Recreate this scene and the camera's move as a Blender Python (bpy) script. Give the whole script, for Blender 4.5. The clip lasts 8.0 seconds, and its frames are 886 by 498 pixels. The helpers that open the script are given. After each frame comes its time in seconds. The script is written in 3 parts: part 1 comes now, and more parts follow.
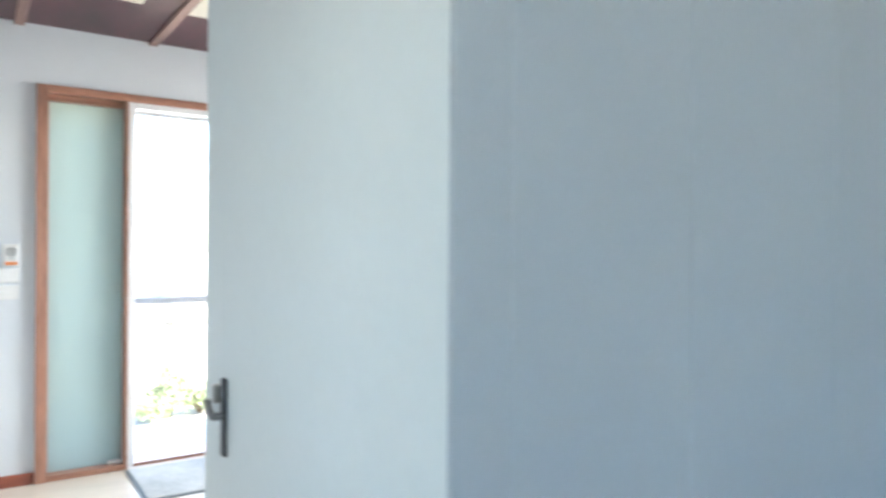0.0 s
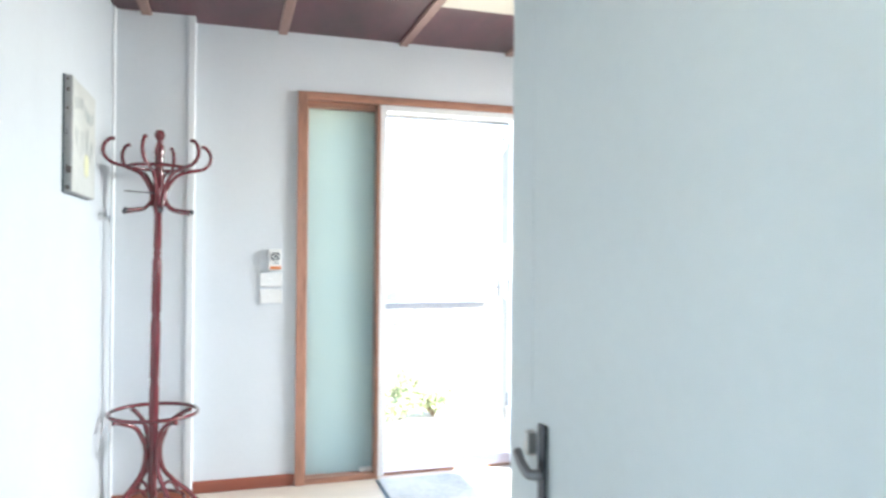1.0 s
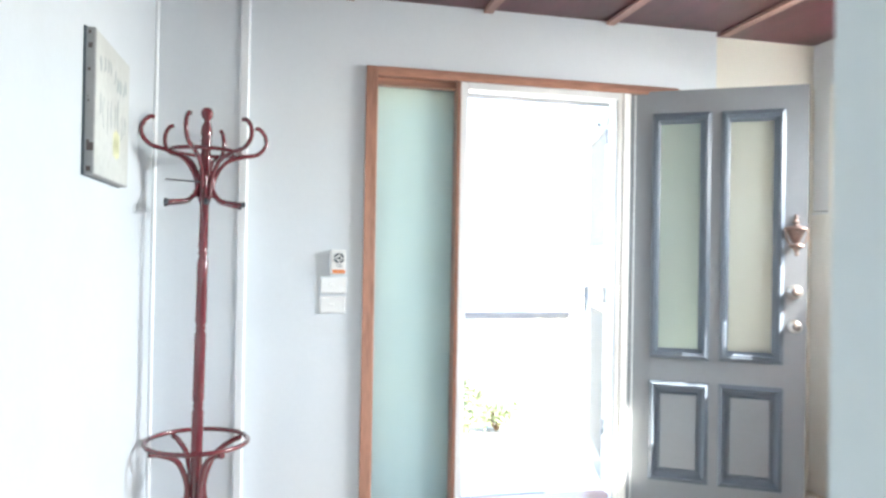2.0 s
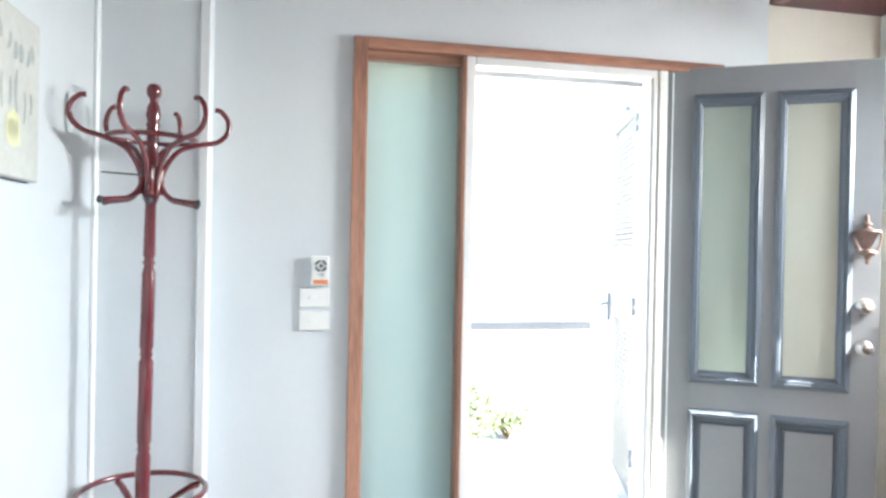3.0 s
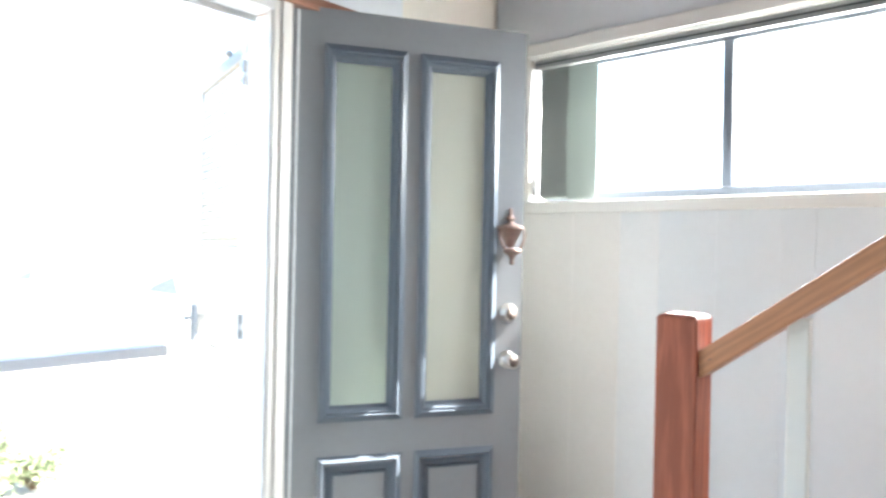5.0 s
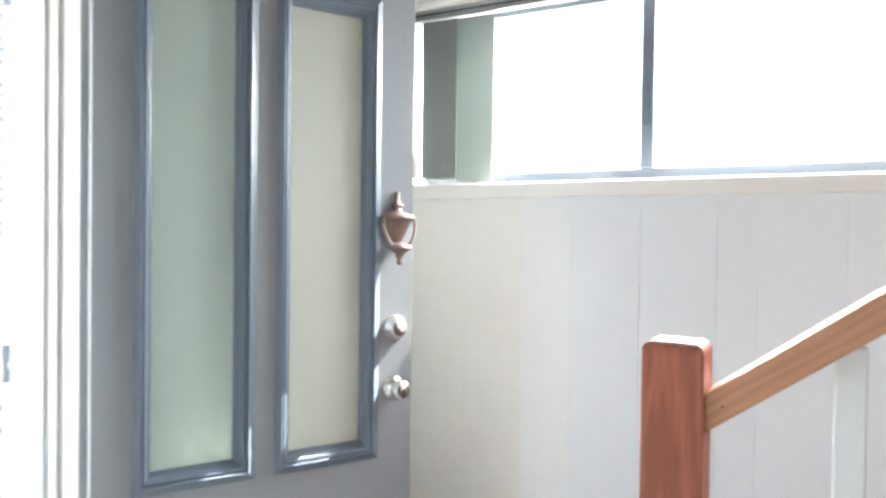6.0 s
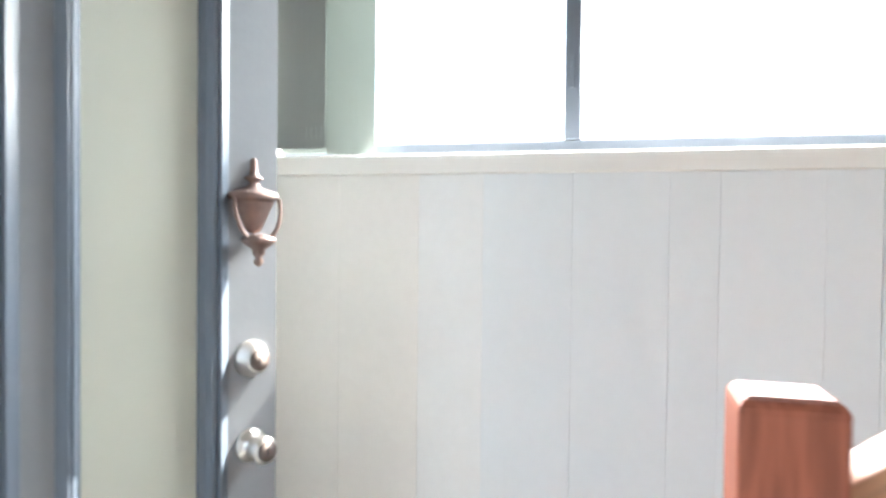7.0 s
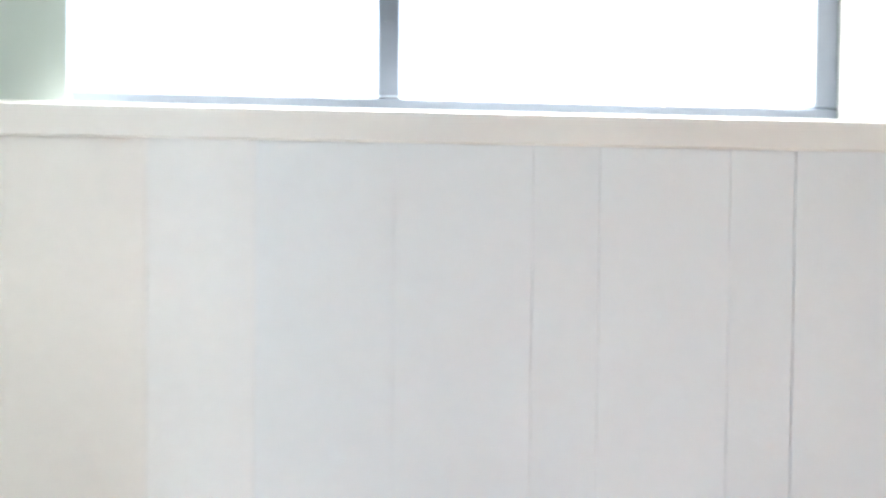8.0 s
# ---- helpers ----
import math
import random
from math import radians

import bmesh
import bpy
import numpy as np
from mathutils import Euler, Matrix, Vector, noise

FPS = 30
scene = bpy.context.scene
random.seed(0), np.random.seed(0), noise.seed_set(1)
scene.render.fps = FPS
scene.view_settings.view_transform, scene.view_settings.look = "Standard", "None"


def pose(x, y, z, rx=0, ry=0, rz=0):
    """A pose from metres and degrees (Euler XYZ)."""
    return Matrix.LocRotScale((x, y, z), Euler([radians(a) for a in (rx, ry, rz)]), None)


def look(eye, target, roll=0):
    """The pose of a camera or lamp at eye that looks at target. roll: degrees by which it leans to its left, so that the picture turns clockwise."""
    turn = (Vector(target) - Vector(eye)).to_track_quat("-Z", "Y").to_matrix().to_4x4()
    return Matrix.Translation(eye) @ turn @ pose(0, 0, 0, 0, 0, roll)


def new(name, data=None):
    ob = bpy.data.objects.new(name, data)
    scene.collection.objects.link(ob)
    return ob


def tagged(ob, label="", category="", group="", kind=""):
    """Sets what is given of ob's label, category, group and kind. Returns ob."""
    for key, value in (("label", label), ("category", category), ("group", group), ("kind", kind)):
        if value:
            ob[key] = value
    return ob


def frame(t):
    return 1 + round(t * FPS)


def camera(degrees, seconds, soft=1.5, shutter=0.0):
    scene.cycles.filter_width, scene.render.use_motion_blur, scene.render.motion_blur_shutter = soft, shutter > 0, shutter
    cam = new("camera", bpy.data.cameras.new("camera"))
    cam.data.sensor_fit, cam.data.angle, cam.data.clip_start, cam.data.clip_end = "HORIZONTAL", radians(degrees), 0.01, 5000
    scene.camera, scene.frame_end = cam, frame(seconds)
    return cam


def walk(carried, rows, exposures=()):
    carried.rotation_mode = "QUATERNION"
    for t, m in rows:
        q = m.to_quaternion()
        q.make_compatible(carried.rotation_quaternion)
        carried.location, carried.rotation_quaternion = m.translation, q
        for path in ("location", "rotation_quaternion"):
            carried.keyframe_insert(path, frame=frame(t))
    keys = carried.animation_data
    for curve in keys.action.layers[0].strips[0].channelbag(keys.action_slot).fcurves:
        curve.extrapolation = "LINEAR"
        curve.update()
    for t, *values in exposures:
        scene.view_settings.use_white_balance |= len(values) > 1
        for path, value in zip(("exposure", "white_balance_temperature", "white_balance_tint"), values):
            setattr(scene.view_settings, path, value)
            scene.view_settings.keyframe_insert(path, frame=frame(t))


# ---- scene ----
cam = camera(65.0, 8.0, soft=2.6, shutter=0.4)
PATH = [
    (0, (-0.136, -0.216, 1.256), (0.993, 1.435, 1.253), 0.4),
    (0.5, (-0.161, -0.015, 1.249), (0.675, 1.802, 1.249), 0.4),
    (1, (-0.165, 0.228, 1.253), (0.413, 2.142, 1.261), 0.5),
    (1.5, (-0.167, 0.521, 1.256), (0.305, 2.464, 1.266), 0.9),
    (2, (-0.177, 0.823, 1.247), (0.259, 2.774, 1.262), 1.0),
    (2.2, (-0.14, 0.926, 1.252), (0.245, 2.889, 1.269), 1.0),
    (3.3, (-0.012, 1.456, 1.319), (0.433, 3.405, 1.302), 1.3),
    (3.5, (0.011, 1.552, 1.301), (0.576, 3.471, 1.298), 1.3),
    (4, (0.073, 1.785, 1.332), (0.931, 3.592, 1.322), 1.3),
    (4.5, (0.137, 1.996, 1.323), (1.316, 3.612, 1.318), 1.4),
    (5, (0.209, 2.204, 1.32), (1.691, 3.546, 1.317), 1.2),
    (5.2, (0.264, 2.285, 1.304), (1.835, 3.523, 1.304), 1.2),
    (6.3, (0.69, 2.762, 1.351), (2.503, 3.607, 1.313), 0.7),
    (6.5, (0.753, 2.831, 1.347), (2.612, 3.566, 1.313), 0.7),
    (7, (1.016, 2.991, 1.328), (2.948, 3.505, 1.286), 0.6),
    (7.5, (1.309, 3.119, 1.298), (3.288, 3.407, 1.318), 0.8),
    (8, (1.564, 3.112, 1.331), (3.559, 2.975, 1.295), 0.6),
]
walk(cam, [(t, look(eye, target, roll)) for t, eye, target, roll in PATH],
     exposures=[(0.0, 3.32), (1.0, 3.4), (2.0, 3.42), (3.5, 3.25), (4.0, 3.17), (4.5, 3.2), (6.5, 3.22), (8.0, 3.2)])

# ---- world, sun, exposure ----
SUN_TRAVEL = Vector((-0.588, 0.377, -0.716))
world = bpy.data.worlds.new("sky")
scene.world = world
world.use_nodes = True
wn = world.node_tree
sky = wn.nodes.new("ShaderNodeTexSky")
sky.sky_type = "NISHITA"
sky.sun_disc = False
sky.sun_elevation = radians(45.7)
sky.sun_rotation = radians(122.7)
wn.links.new(sky.outputs[0], wn.nodes["Background"].inputs[0])
wn.nodes["Background"].inputs[1].default_value = 0.15

sun = new("sun", bpy.data.lights.new("sun", "SUN"))
sun.data.energy, sun.data.angle, sun.data.color = 5.0, radians(0.5), (1.0, 0.93, 0.83)
sun.matrix_world = look((6, -3, 8), Vector((6, -3, 8)) + SUN_TRAVEL)


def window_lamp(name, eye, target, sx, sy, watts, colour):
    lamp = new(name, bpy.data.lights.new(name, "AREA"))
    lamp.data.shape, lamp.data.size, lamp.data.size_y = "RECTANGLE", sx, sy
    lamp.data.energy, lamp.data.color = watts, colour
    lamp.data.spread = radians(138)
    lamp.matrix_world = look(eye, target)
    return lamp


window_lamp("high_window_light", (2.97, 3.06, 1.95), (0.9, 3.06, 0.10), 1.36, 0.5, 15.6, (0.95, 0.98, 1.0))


# ---- materials ----
def material(name, colour, rough=0.5, metal=0.0, grain=None, vary=0.06, bump=0.0, bump_scale=60.0, coat=0.0, spread=0.0):
    """Principled paint, wood or metal: two scales of colour variation and a fine relief."""
    m = bpy.data.materials.new(name)
    m.use_nodes = True
    nt = m.node_tree
    b = nt.nodes["Principled BSDF"]
    b.inputs["Roughness"].default_value, b.inputs["Metallic"].default_value = rough, metal
    b.inputs["Coat Weight"].default_value, b.inputs["Coat Roughness"].default_value = coat, 0.12
    tc = nt.nodes.new("ShaderNodeTexCoord")
    mp = nt.nodes.new("ShaderNodeMapping")
    nt.links.new(tc.outputs["Object"], mp.inputs[0])
    if grain:
        mp.inputs["Scale"].default_value = grain
    n1 = nt.nodes.new("ShaderNodeTexNoise")
    n1.inputs["Scale"].default_value, n1.inputs["Detail"].default_value = (1.0 if grain else 2.3), 6.0
    n2 = nt.nodes.new("ShaderNodeTexNoise")
    n2.inputs["Scale"].default_value, n2.inputs["Detail"].default_value = (6.0 if grain else 45.0), 4.0
    nt.links.new(mp.outputs[0], n1.inputs[0])
    nt.links.new(mp.outputs[0], n2.inputs[0])
    mix = nt.nodes.new("ShaderNodeMath")
    mix.operation = "MULTIPLY_ADD"
    nt.links.new(n2.outputs[0], mix.inputs[0])
    mix.inputs[1].default_value = 0.45
    nt.links.new(n1.outputs[0], mix.inputs[2])
    ramp = nt.nodes.new("ShaderNodeValToRGB")
    ramp.color_ramp.elements[0].position, ramp.color_ramp.elements[1].position = 0.45, 1.0
    lo = tuple(max(0.0, c * (1 - vary)) for c in colour)
    hi = tuple(min(1.0, c * (1 + vary)) for c in colour)
    ramp.color_ramp.elements[0].color, ramp.color_ramp.elements[1].color = (*lo, 1), (*hi, 1)
    nt.links.new(mix.outputs[0], ramp.inputs[0])
    out = ramp.outputs[0]
    if spread:
        info = nt.nodes.new("ShaderNodeObjectInfo")
        hsv = nt.nodes.new("ShaderNodeHueSaturation")
        rng = nt.nodes.new("ShaderNodeMapRange")
        rng.inputs[3].default_value, rng.inputs[4].default_value = 1 - spread, 1 + spread
        nt.links.new(info.outputs["Random"], rng.inputs[0])
        nt.links.new(rng.outputs[0], hsv.inputs["Value"])
        nt.links.new(out, hsv.inputs["Color"])
        out = hsv.outputs[0]
    nt.links.new(out, b.inputs["Base Color"])
    if bump:
        n3 = nt.nodes.new("ShaderNodeTexNoise")
        n3.inputs["Scale"].default_value, n3.inputs["Detail"].default_value = (3.0 if grain else bump_scale), 3.0
        nt.links.new(mp.outputs[0], n3.inputs[0])
        bp = nt.nodes.new("ShaderNodeBump")
        bp.inputs["Strength"].default_value, bp.inputs["Distance"].default_value = bump, 0.004
        nt.links.new(n3.outputs[0], bp.inputs["Height"])
        nt.links.new(bp.outputs[0], b.inputs["Normal"])
    return m


def wood(name, colour, along, rough=0.3, coat=0.4, rings=7.0, contrast=0.45, tilt=0.0, heart=0.2):
    """Sawn timber: flowing growth rings along one axis (0, 1 or 2) over fine stretched grain."""
    m = bpy.data.materials.new(name)
    m.use_nodes = True
    nt = m.node_tree
    b = nt.nodes["Principled BSDF"]
    b.inputs["Roughness"].default_value = rough
    b.inputs["Coat Weight"].default_value, b.inputs["Coat Roughness"].default_value = coat, 0.15
    tc = nt.nodes.new("ShaderNodeTexCoord")
    mp = nt.nodes.new("ShaderNodeMapping")
    nt.links.new(tc.outputs["Object"], mp.inputs[0])
    scale = [1.0, 1.0, 1.0]
    scale[along] = 9.0
    mp.vector_type = "TEXTURE"
    mp.inputs["Scale"].default_value = scale
    centre = [0.03, 0.012, 0.2]
    centre[along] = heart
    mp.inputs["Location"].default_value = centre
    mp.inputs["Rotation"].default_value = (radians(tilt), 0, 0)
    wave = nt.nodes.new("ShaderNodeTexWave")
    wave.wave_type, wave.rings_direction = "RINGS", "SPHERICAL"
    wave.inputs["Scale"].default_value, wave.inputs["Distortion"].default_value = rings, 3.0
    wave.inputs["Detail"].default_value, wave.inputs["Detail Scale"].default_value = 2.5, 3.0
    fine = nt.nodes.new("ShaderNodeTexNoise")
    fine.inputs["Scale"].default_value, fine.inputs["Detail"].default_value = 130.0, 4.0
    nt.links.new(mp.outputs[0], wave.inputs[0])
    nt.links.new(mp.outputs[0], fine.inputs[0])
    add = nt.nodes.new("ShaderNodeMath")
    add.operation = "MULTIPLY_ADD"
    add.inputs[1].default_value = 0.55
    nt.links.new(wave.outputs[1], add.inputs[0])
    nt.links.new(fine.outputs[0], add.inputs[2])
    ramp = nt.nodes.new("ShaderNodeValToRGB")
    ramp.color_ramp.elements[0].position, ramp.color_ramp.elements[1].position = 0.35, 1.05
    ramp.color_ramp.elements[0].color = (*[min(1.0, c * (1 + contrast)) for c in colour], 1)
    ramp.color_ramp.elements[1].color = (*[c * (1 - contrast) for c in colour], 1)
    nt.links.new(add.outputs[0], ramp.inputs[0])
    nt.links.new(ramp.outputs[0], b.inputs["Base Color"])
    bp = nt.nodes.new("ShaderNodeBump")
    bp.inputs["Strength"].default_value, bp.inputs["Distance"].default_value = 0.08, 0.003
    nt.links.new(fine.outputs[0], bp.inputs["Height"])
    nt.links.new(bp.outputs[0], b.inputs["Normal"])
    return m


def frosted(name, through_colour, surface_colour, share, rough=0.25):
    """Obscure glass or thin cloth: light passes diffusely, with a soft gloss on the surface."""
    m = bpy.data.materials.new(name)
    m.use_nodes = True
    nt = m.node_tree
    out = nt.nodes["Material Output"]
    b = nt.nodes["Principled BSDF"]
    b.inputs["Base Color"].default_value, b.inputs["Roughness"].default_value = (*surface_colour, 1), rough
    noise_t = nt.nodes.new("ShaderNodeTexNoise")
    noise_t.inputs["Scale"].default_value = 2.0
    ramp = nt.nodes.new("ShaderNodeValToRGB")
    ramp.color_ramp.elements[0].color = (*[c * 0.94 for c in through_colour], 1)
    ramp.color_ramp.elements[1].color = (*[min(1, c * 1.05) for c in through_colour], 1)
    nt.links.new(noise_t.outputs[0], ramp.inputs[0])
    tr = nt.nodes.new("ShaderNodeBsdfTranslucent")
    nt.links.new(ramp.outputs[0], tr.inputs[0])
    mix = nt.nodes.new("ShaderNodeMixShader")
    mix.inputs[0].default_value = share
    nt.links.new(b.outputs[0], mix.inputs[1])
    nt.links.new(tr.outputs[0], mix.inputs[2])
    nt.links.new(mix.outputs[0], out.inputs[0])
    return m


def clear_glass(name):
    m = bpy.data.materials.new(name)
    m.use_nodes = True
    nt = m.node_tree
    out = nt.nodes["Material Output"]
    tr = nt.nodes.new("ShaderNodeBsdfTransparent")
    tr.inputs[0].default_value = (0.95, 0.97, 0.96, 1)
    gl = nt.nodes.new("ShaderNodeBsdfGlossy")
    gl.inputs["Roughness"].default_value = 0.02
    fr = nt.nodes.new("ShaderNodeFresnel")
    mix = nt.nodes.new("ShaderNodeMixShader")
    nt.links.new(fr.outputs[0], mix.inputs[0])
    nt.links.new(tr.outputs[0], mix.inputs[1])
    nt.links.new(gl.outputs[0], mix.inputs[2])
    nt.links.new(mix.outputs[0], out.inputs[0])
    return m


# Partition boards: bluer and darker than the hall boards.
PANEL_BLUE = material("blue_grey_boards", (0.455, 0.515, 0.56), 0.45, vary=0.03, bump=0.08, bump_scale=120, spread=0.012)
PAINT = material("wall_paint", (0.71, 0.755, 0.79), 0.55, vary=0.03, bump=0.12, bump_scale=140)
# Warm white paint, with some warm sun bounce mixed into the colour.
CREAM = material("warm_white_paint_and_bounce", (0.79, 0.76, 0.69), 0.55, vary=0.03, bump=0.12, bump_scale=140)
# Hall paint, darkened to offset the strong window light on this wall.
PAINT_WEST_DARK = material("darkened_side_wall_paint", (0.56, 0.605, 0.635), 0.6, vary=0.04, bump=0.12, bump_scale=140)
TRIM_COOL = material("cool_white_trim", (0.82, 0.85, 0.87), 0.4, vary=0.02, bump=0.05)
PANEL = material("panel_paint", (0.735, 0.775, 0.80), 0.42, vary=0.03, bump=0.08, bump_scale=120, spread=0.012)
PANEL_WARM = material("warm_white_boards", (0.79, 0.782, 0.758), 0.42, vary=0.04, bump=0.08, bump_scale=120, spread=0.012)
PANEL_MID = material("soft_white_boards", (0.765, 0.782, 0.785), 0.42, vary=0.04, bump=0.08, bump_scale=120, spread=0.012)
TRIM = material("white_gloss_trim", (0.80, 0.80, 0.77), 0.3, vary=0.03, bump=0.05)
DOOR_WHITE = material("white_door_paint", (0.785, 0.85, 0.855), 0.38, vary=0.03, bump=0.06, bump_scale=90)
DOOR_GREY = material("grey_door_paint", (0.285, 0.31, 0.335), 0.25, vary=0.05, bump=0.08, bump_scale=80)
MOULD_BLUE = material("blue_grey_moulding_paint", (0.13, 0.162, 0.205), 0.33, vary=0.06, bump=0.05)
CEDAR = wood("varnished_cedar", (0.38, 0.19, 0.13), 2, 0.35, 0.35, 9.0, 0.3)
CEDAR_H = wood("varnished_cedar_rail", (0.38, 0.19, 0.13), 0, 0.35, 0.35, 9.0, 0.3)
PINE = wood("oiled_pine_post", (0.365, 0.105, 0.057), 2, 0.55, 0.0, 26.0, 0.2, 0.0, 0.82)
PINE_RAIL = wood("oiled_pine_rail", (0.52, 0.25, 0.13), 1, 0.45, 0.10, 20.0, 0.12, -36.9)
MAHOGANY = material("mahogany_lacquer", (0.15, 0.025, 0.033), 0.18, grain=(20, 20, 4), vary=0.35, coat=0.8)
CEILING_DARK = material("dark_red_varnished_ply", (0.07, 0.013, 0.02), 0.34, grain=(3.0, 0.9, 3.0), vary=0.6, bump=0.05)
BATTEN = material("ceiling_batten_timber", (0.29, 0.175, 0.145), 0.45, grain=(16, 2, 16), vary=0.25, bump=0.1)
CEILING_PALE = material("cream_ceiling_sheet", (0.72, 0.68, 0.58), 0.6, vary=0.03, bump=0.05)
FLOOR = material("pale_vinyl_floor", (0.62, 0.56, 0.48), 0.28, grain=(1.6, 7, 7), vary=0.12, bump=0.05)
SKIRT = material("red_brown_skirting", (0.30, 0.09, 0.055), 0.35, grain=(2, 14, 14), vary=0.25, bump=0.06)
RUG = material("grey_blue_mat_pile", (0.42, 0.44, 0.44), 0.95, vary=0.35, bump=0.9, bump_scale=220)
ALU = material("grey_anodised_aluminium", (0.08, 0.095, 0.12), 0.5, metal=0.0, vary=0.08)
TRACK = material("light_grey_track_metal", (0.33, 0.35, 0.36), 0.4, metal=0.2, vary=0.06)
ALU_WHITE = material("white_powder_coat", (0.76, 0.77, 0.77), 0.35, vary=0.03)
STEEL = material("satin_nickel", (0.66, 0.64, 0.61), 0.3, metal=1.0, vary=0.1)
LEVER = material("worn_grey_lever_metal", (0.33, 0.34, 0.35), 0.4, metal=0.8, vary=0.15)
DULL_METAL = material("dull_worn_metal", (0.13, 0.105, 0.095), 0.5, metal=0.2, vary=0.2)
BRONZE = material("aged_copper_bronze", (0.27, 0.195, 0.17), 0.42, metal=0.75, vary=0.3, bump=0.15)
BLACK_METAL = material("dark_grey_metal", (0.07, 0.075, 0.085), 0.35, metal=0.6, vary=0.2)
PLASTIC = material("white_plastic", (0.82, 0.83, 0.82), 0.35, vary=0.02)
PLASTIC_GREY = material("grey_plastic", (0.10, 0.13, 0.15), 0.5, vary=0.1)
ORANGE = material("orange_label", (0.75, 0.26, 0.10), 0.5, vary=0.08)
MINT_GLASS = frosted("mint_obscure_glass", (0.545, 0.61, 0.58), (0.44, 0.50, 0.475), 0.6)
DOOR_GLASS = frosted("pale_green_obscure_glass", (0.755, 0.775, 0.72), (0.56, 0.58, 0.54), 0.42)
# Same glass as DOOR_GLASS, with green outdoor light put into its tint.
DOOR_GLASS_GREENLIT = frosted("greenlit_obscure_glass", (0.70, 0.775, 0.715), (0.52, 0.575, 0.54), 0.42)
BLIND = frosted("grey_green_blind_cloth", (0.60, 0.665, 0.62), (0.24, 0.265, 0.26), 0.13, 0.8)
GLASS = clear_glass("window_glass")
CONCRETE = material("pale_concrete", (0.86, 0.84, 0.80), 0.85, vary=0.12, bump=0.3)
GROUND = material("pale_dry_ground", (0.45, 0.42, 0.35), 0.9, vary=0.2, bump=0.4, bump_scale=8)
GRILLE = material("grey_white_grille", (0.23, 0.215, 0.185), 0.45, vary=0.05)
SCREEN = material("screen_door_powder_coat", (0.185, 0.172, 0.15), 0.4, vary=0.05)
WEATHERBOARD = material("white_weatherboard", (0.74, 0.73, 0.70), 0.6, vary=0.05, bump=0.1)
RAIL_GREY = material("weathered_grey_capping", (0.36, 0.36, 0.365), 0.6, vary=0.12, bump=0.1)
LEAF = material("garden_leaf", (0.24, 0.29, 0.17), 0.5, vary=0.35)
STEM = material("shrub_stem", (0.14, 0.09, 0.05), 0.8, vary=0.2)
FAR_GLASS = material("far_window_glass", (0.22, 0.24, 0.26), 0.3, vary=0.1)
ROOF = material("roof_iron", (0.56, 0.57, 0.60), 0.6, vary=0.1)
FAR_ROOF = material("far_roof_iron", (0.21, 0.205, 0.19), 0.7, vary=0.25)
PALE_BLUE = material("pale_blue_cladding", (0.46, 0.53, 0.56), 0.7, vary=0.1)
HEDGE = material("far_hedge", (0.42, 0.40, 0.30), 0.9, vary=0.4, bump=0.5, bump_scale=4)
BRICK = material("far_house_wall", (0.66, 0.62, 0.57), 0.8, vary=0.15)
SEAL_SHADE = material("grey_seal_and_shade", (0.55, 0.55, 0.55), 0.7, vary=0.1)
RUBBER = material("worn_grey_rubber", (0.30, 0.31, 0.31), 0.8, vary=0.2, bump=0.2)
CANVAS = material("painted_canvas_front", (0.49, 0.51, 0.485), 0.7, vary=0.18, bump=0.3, bump_scale=30)
CANVAS_EDGE = material("grey_canvas_edge", (0.36, 0.37, 0.37), 0.7, vary=0.25, bump=0.2)
PIC_GREY = material("picture_grey_paint", (0.32, 0.355, 0.36), 0.7, vary=0.2)
PIC_YELLOW = material("picture_yellow_paint", (0.62, 0.62, 0.40), 0.7, vary=0.2)


# ---- mesh helpers ----
def box(bm, x0, x1, y0, y1, z0, z1, bev=0.0, seg=1):
    m = Matrix.LocRotScale(((x0 + x1) / 2, (y0 + y1) / 2, (z0 + z1) / 2), None, (x1 - x0, y1 - y0, z1 - z0))
    r = bmesh.ops.create_cube(bm, size=1.0, matrix=m)
    if bev:
        edges = list({e for v in r["verts"] for e in v.link_edges})
        bmesh.ops.bevel(bm, geom=edges, offset=bev, segments=seg, affect="EDGES", profile=0.6)
    return bm


def lathe(bm, profile, m=None, n=24):
    """Turn (radius, height) pairs round z, then place by m."""
    m = m or Matrix()
    rings = []
    for r, h in profile:
        rings.append([bm.verts.new(m @ Vector((r * math.cos(2 * math.pi * k / n), r * math.sin(2 * math.pi * k / n), h))) for k in range(n)])
    for a, b in zip(rings, rings[1:]):
        for k in range(n):
            bm.faces.new((a[k], a[(k + 1) % n], b[(k + 1) % n], b[k]))
    bm.faces.new(rings[0][::-1])
    bm.faces.new(rings[-1])
    return bm


def smooth_path(points, steps=6):
    """Catmull-Rom through a few points."""
    p = [Vector(q) for q in points]
    p = [2 * p[0] - p[1]] + p + [2 * p[-1] - p[-2]]
    out = []
    for i in range(1, len(p) - 2):
        for k in range(steps):
            t = k / steps
            out.append(0.5 * (2 * p[i] + (p[i + 1] - p[i - 1]) * t + (2 * p[i - 1] - 5 * p[i] + 4 * p[i + 1] - p[i + 2]) * t * t
                              + (3 * p[i] - p[i - 1] - 3 * p[i + 1] + p[i + 2]) * t ** 3))
    return out + [p[-2]]


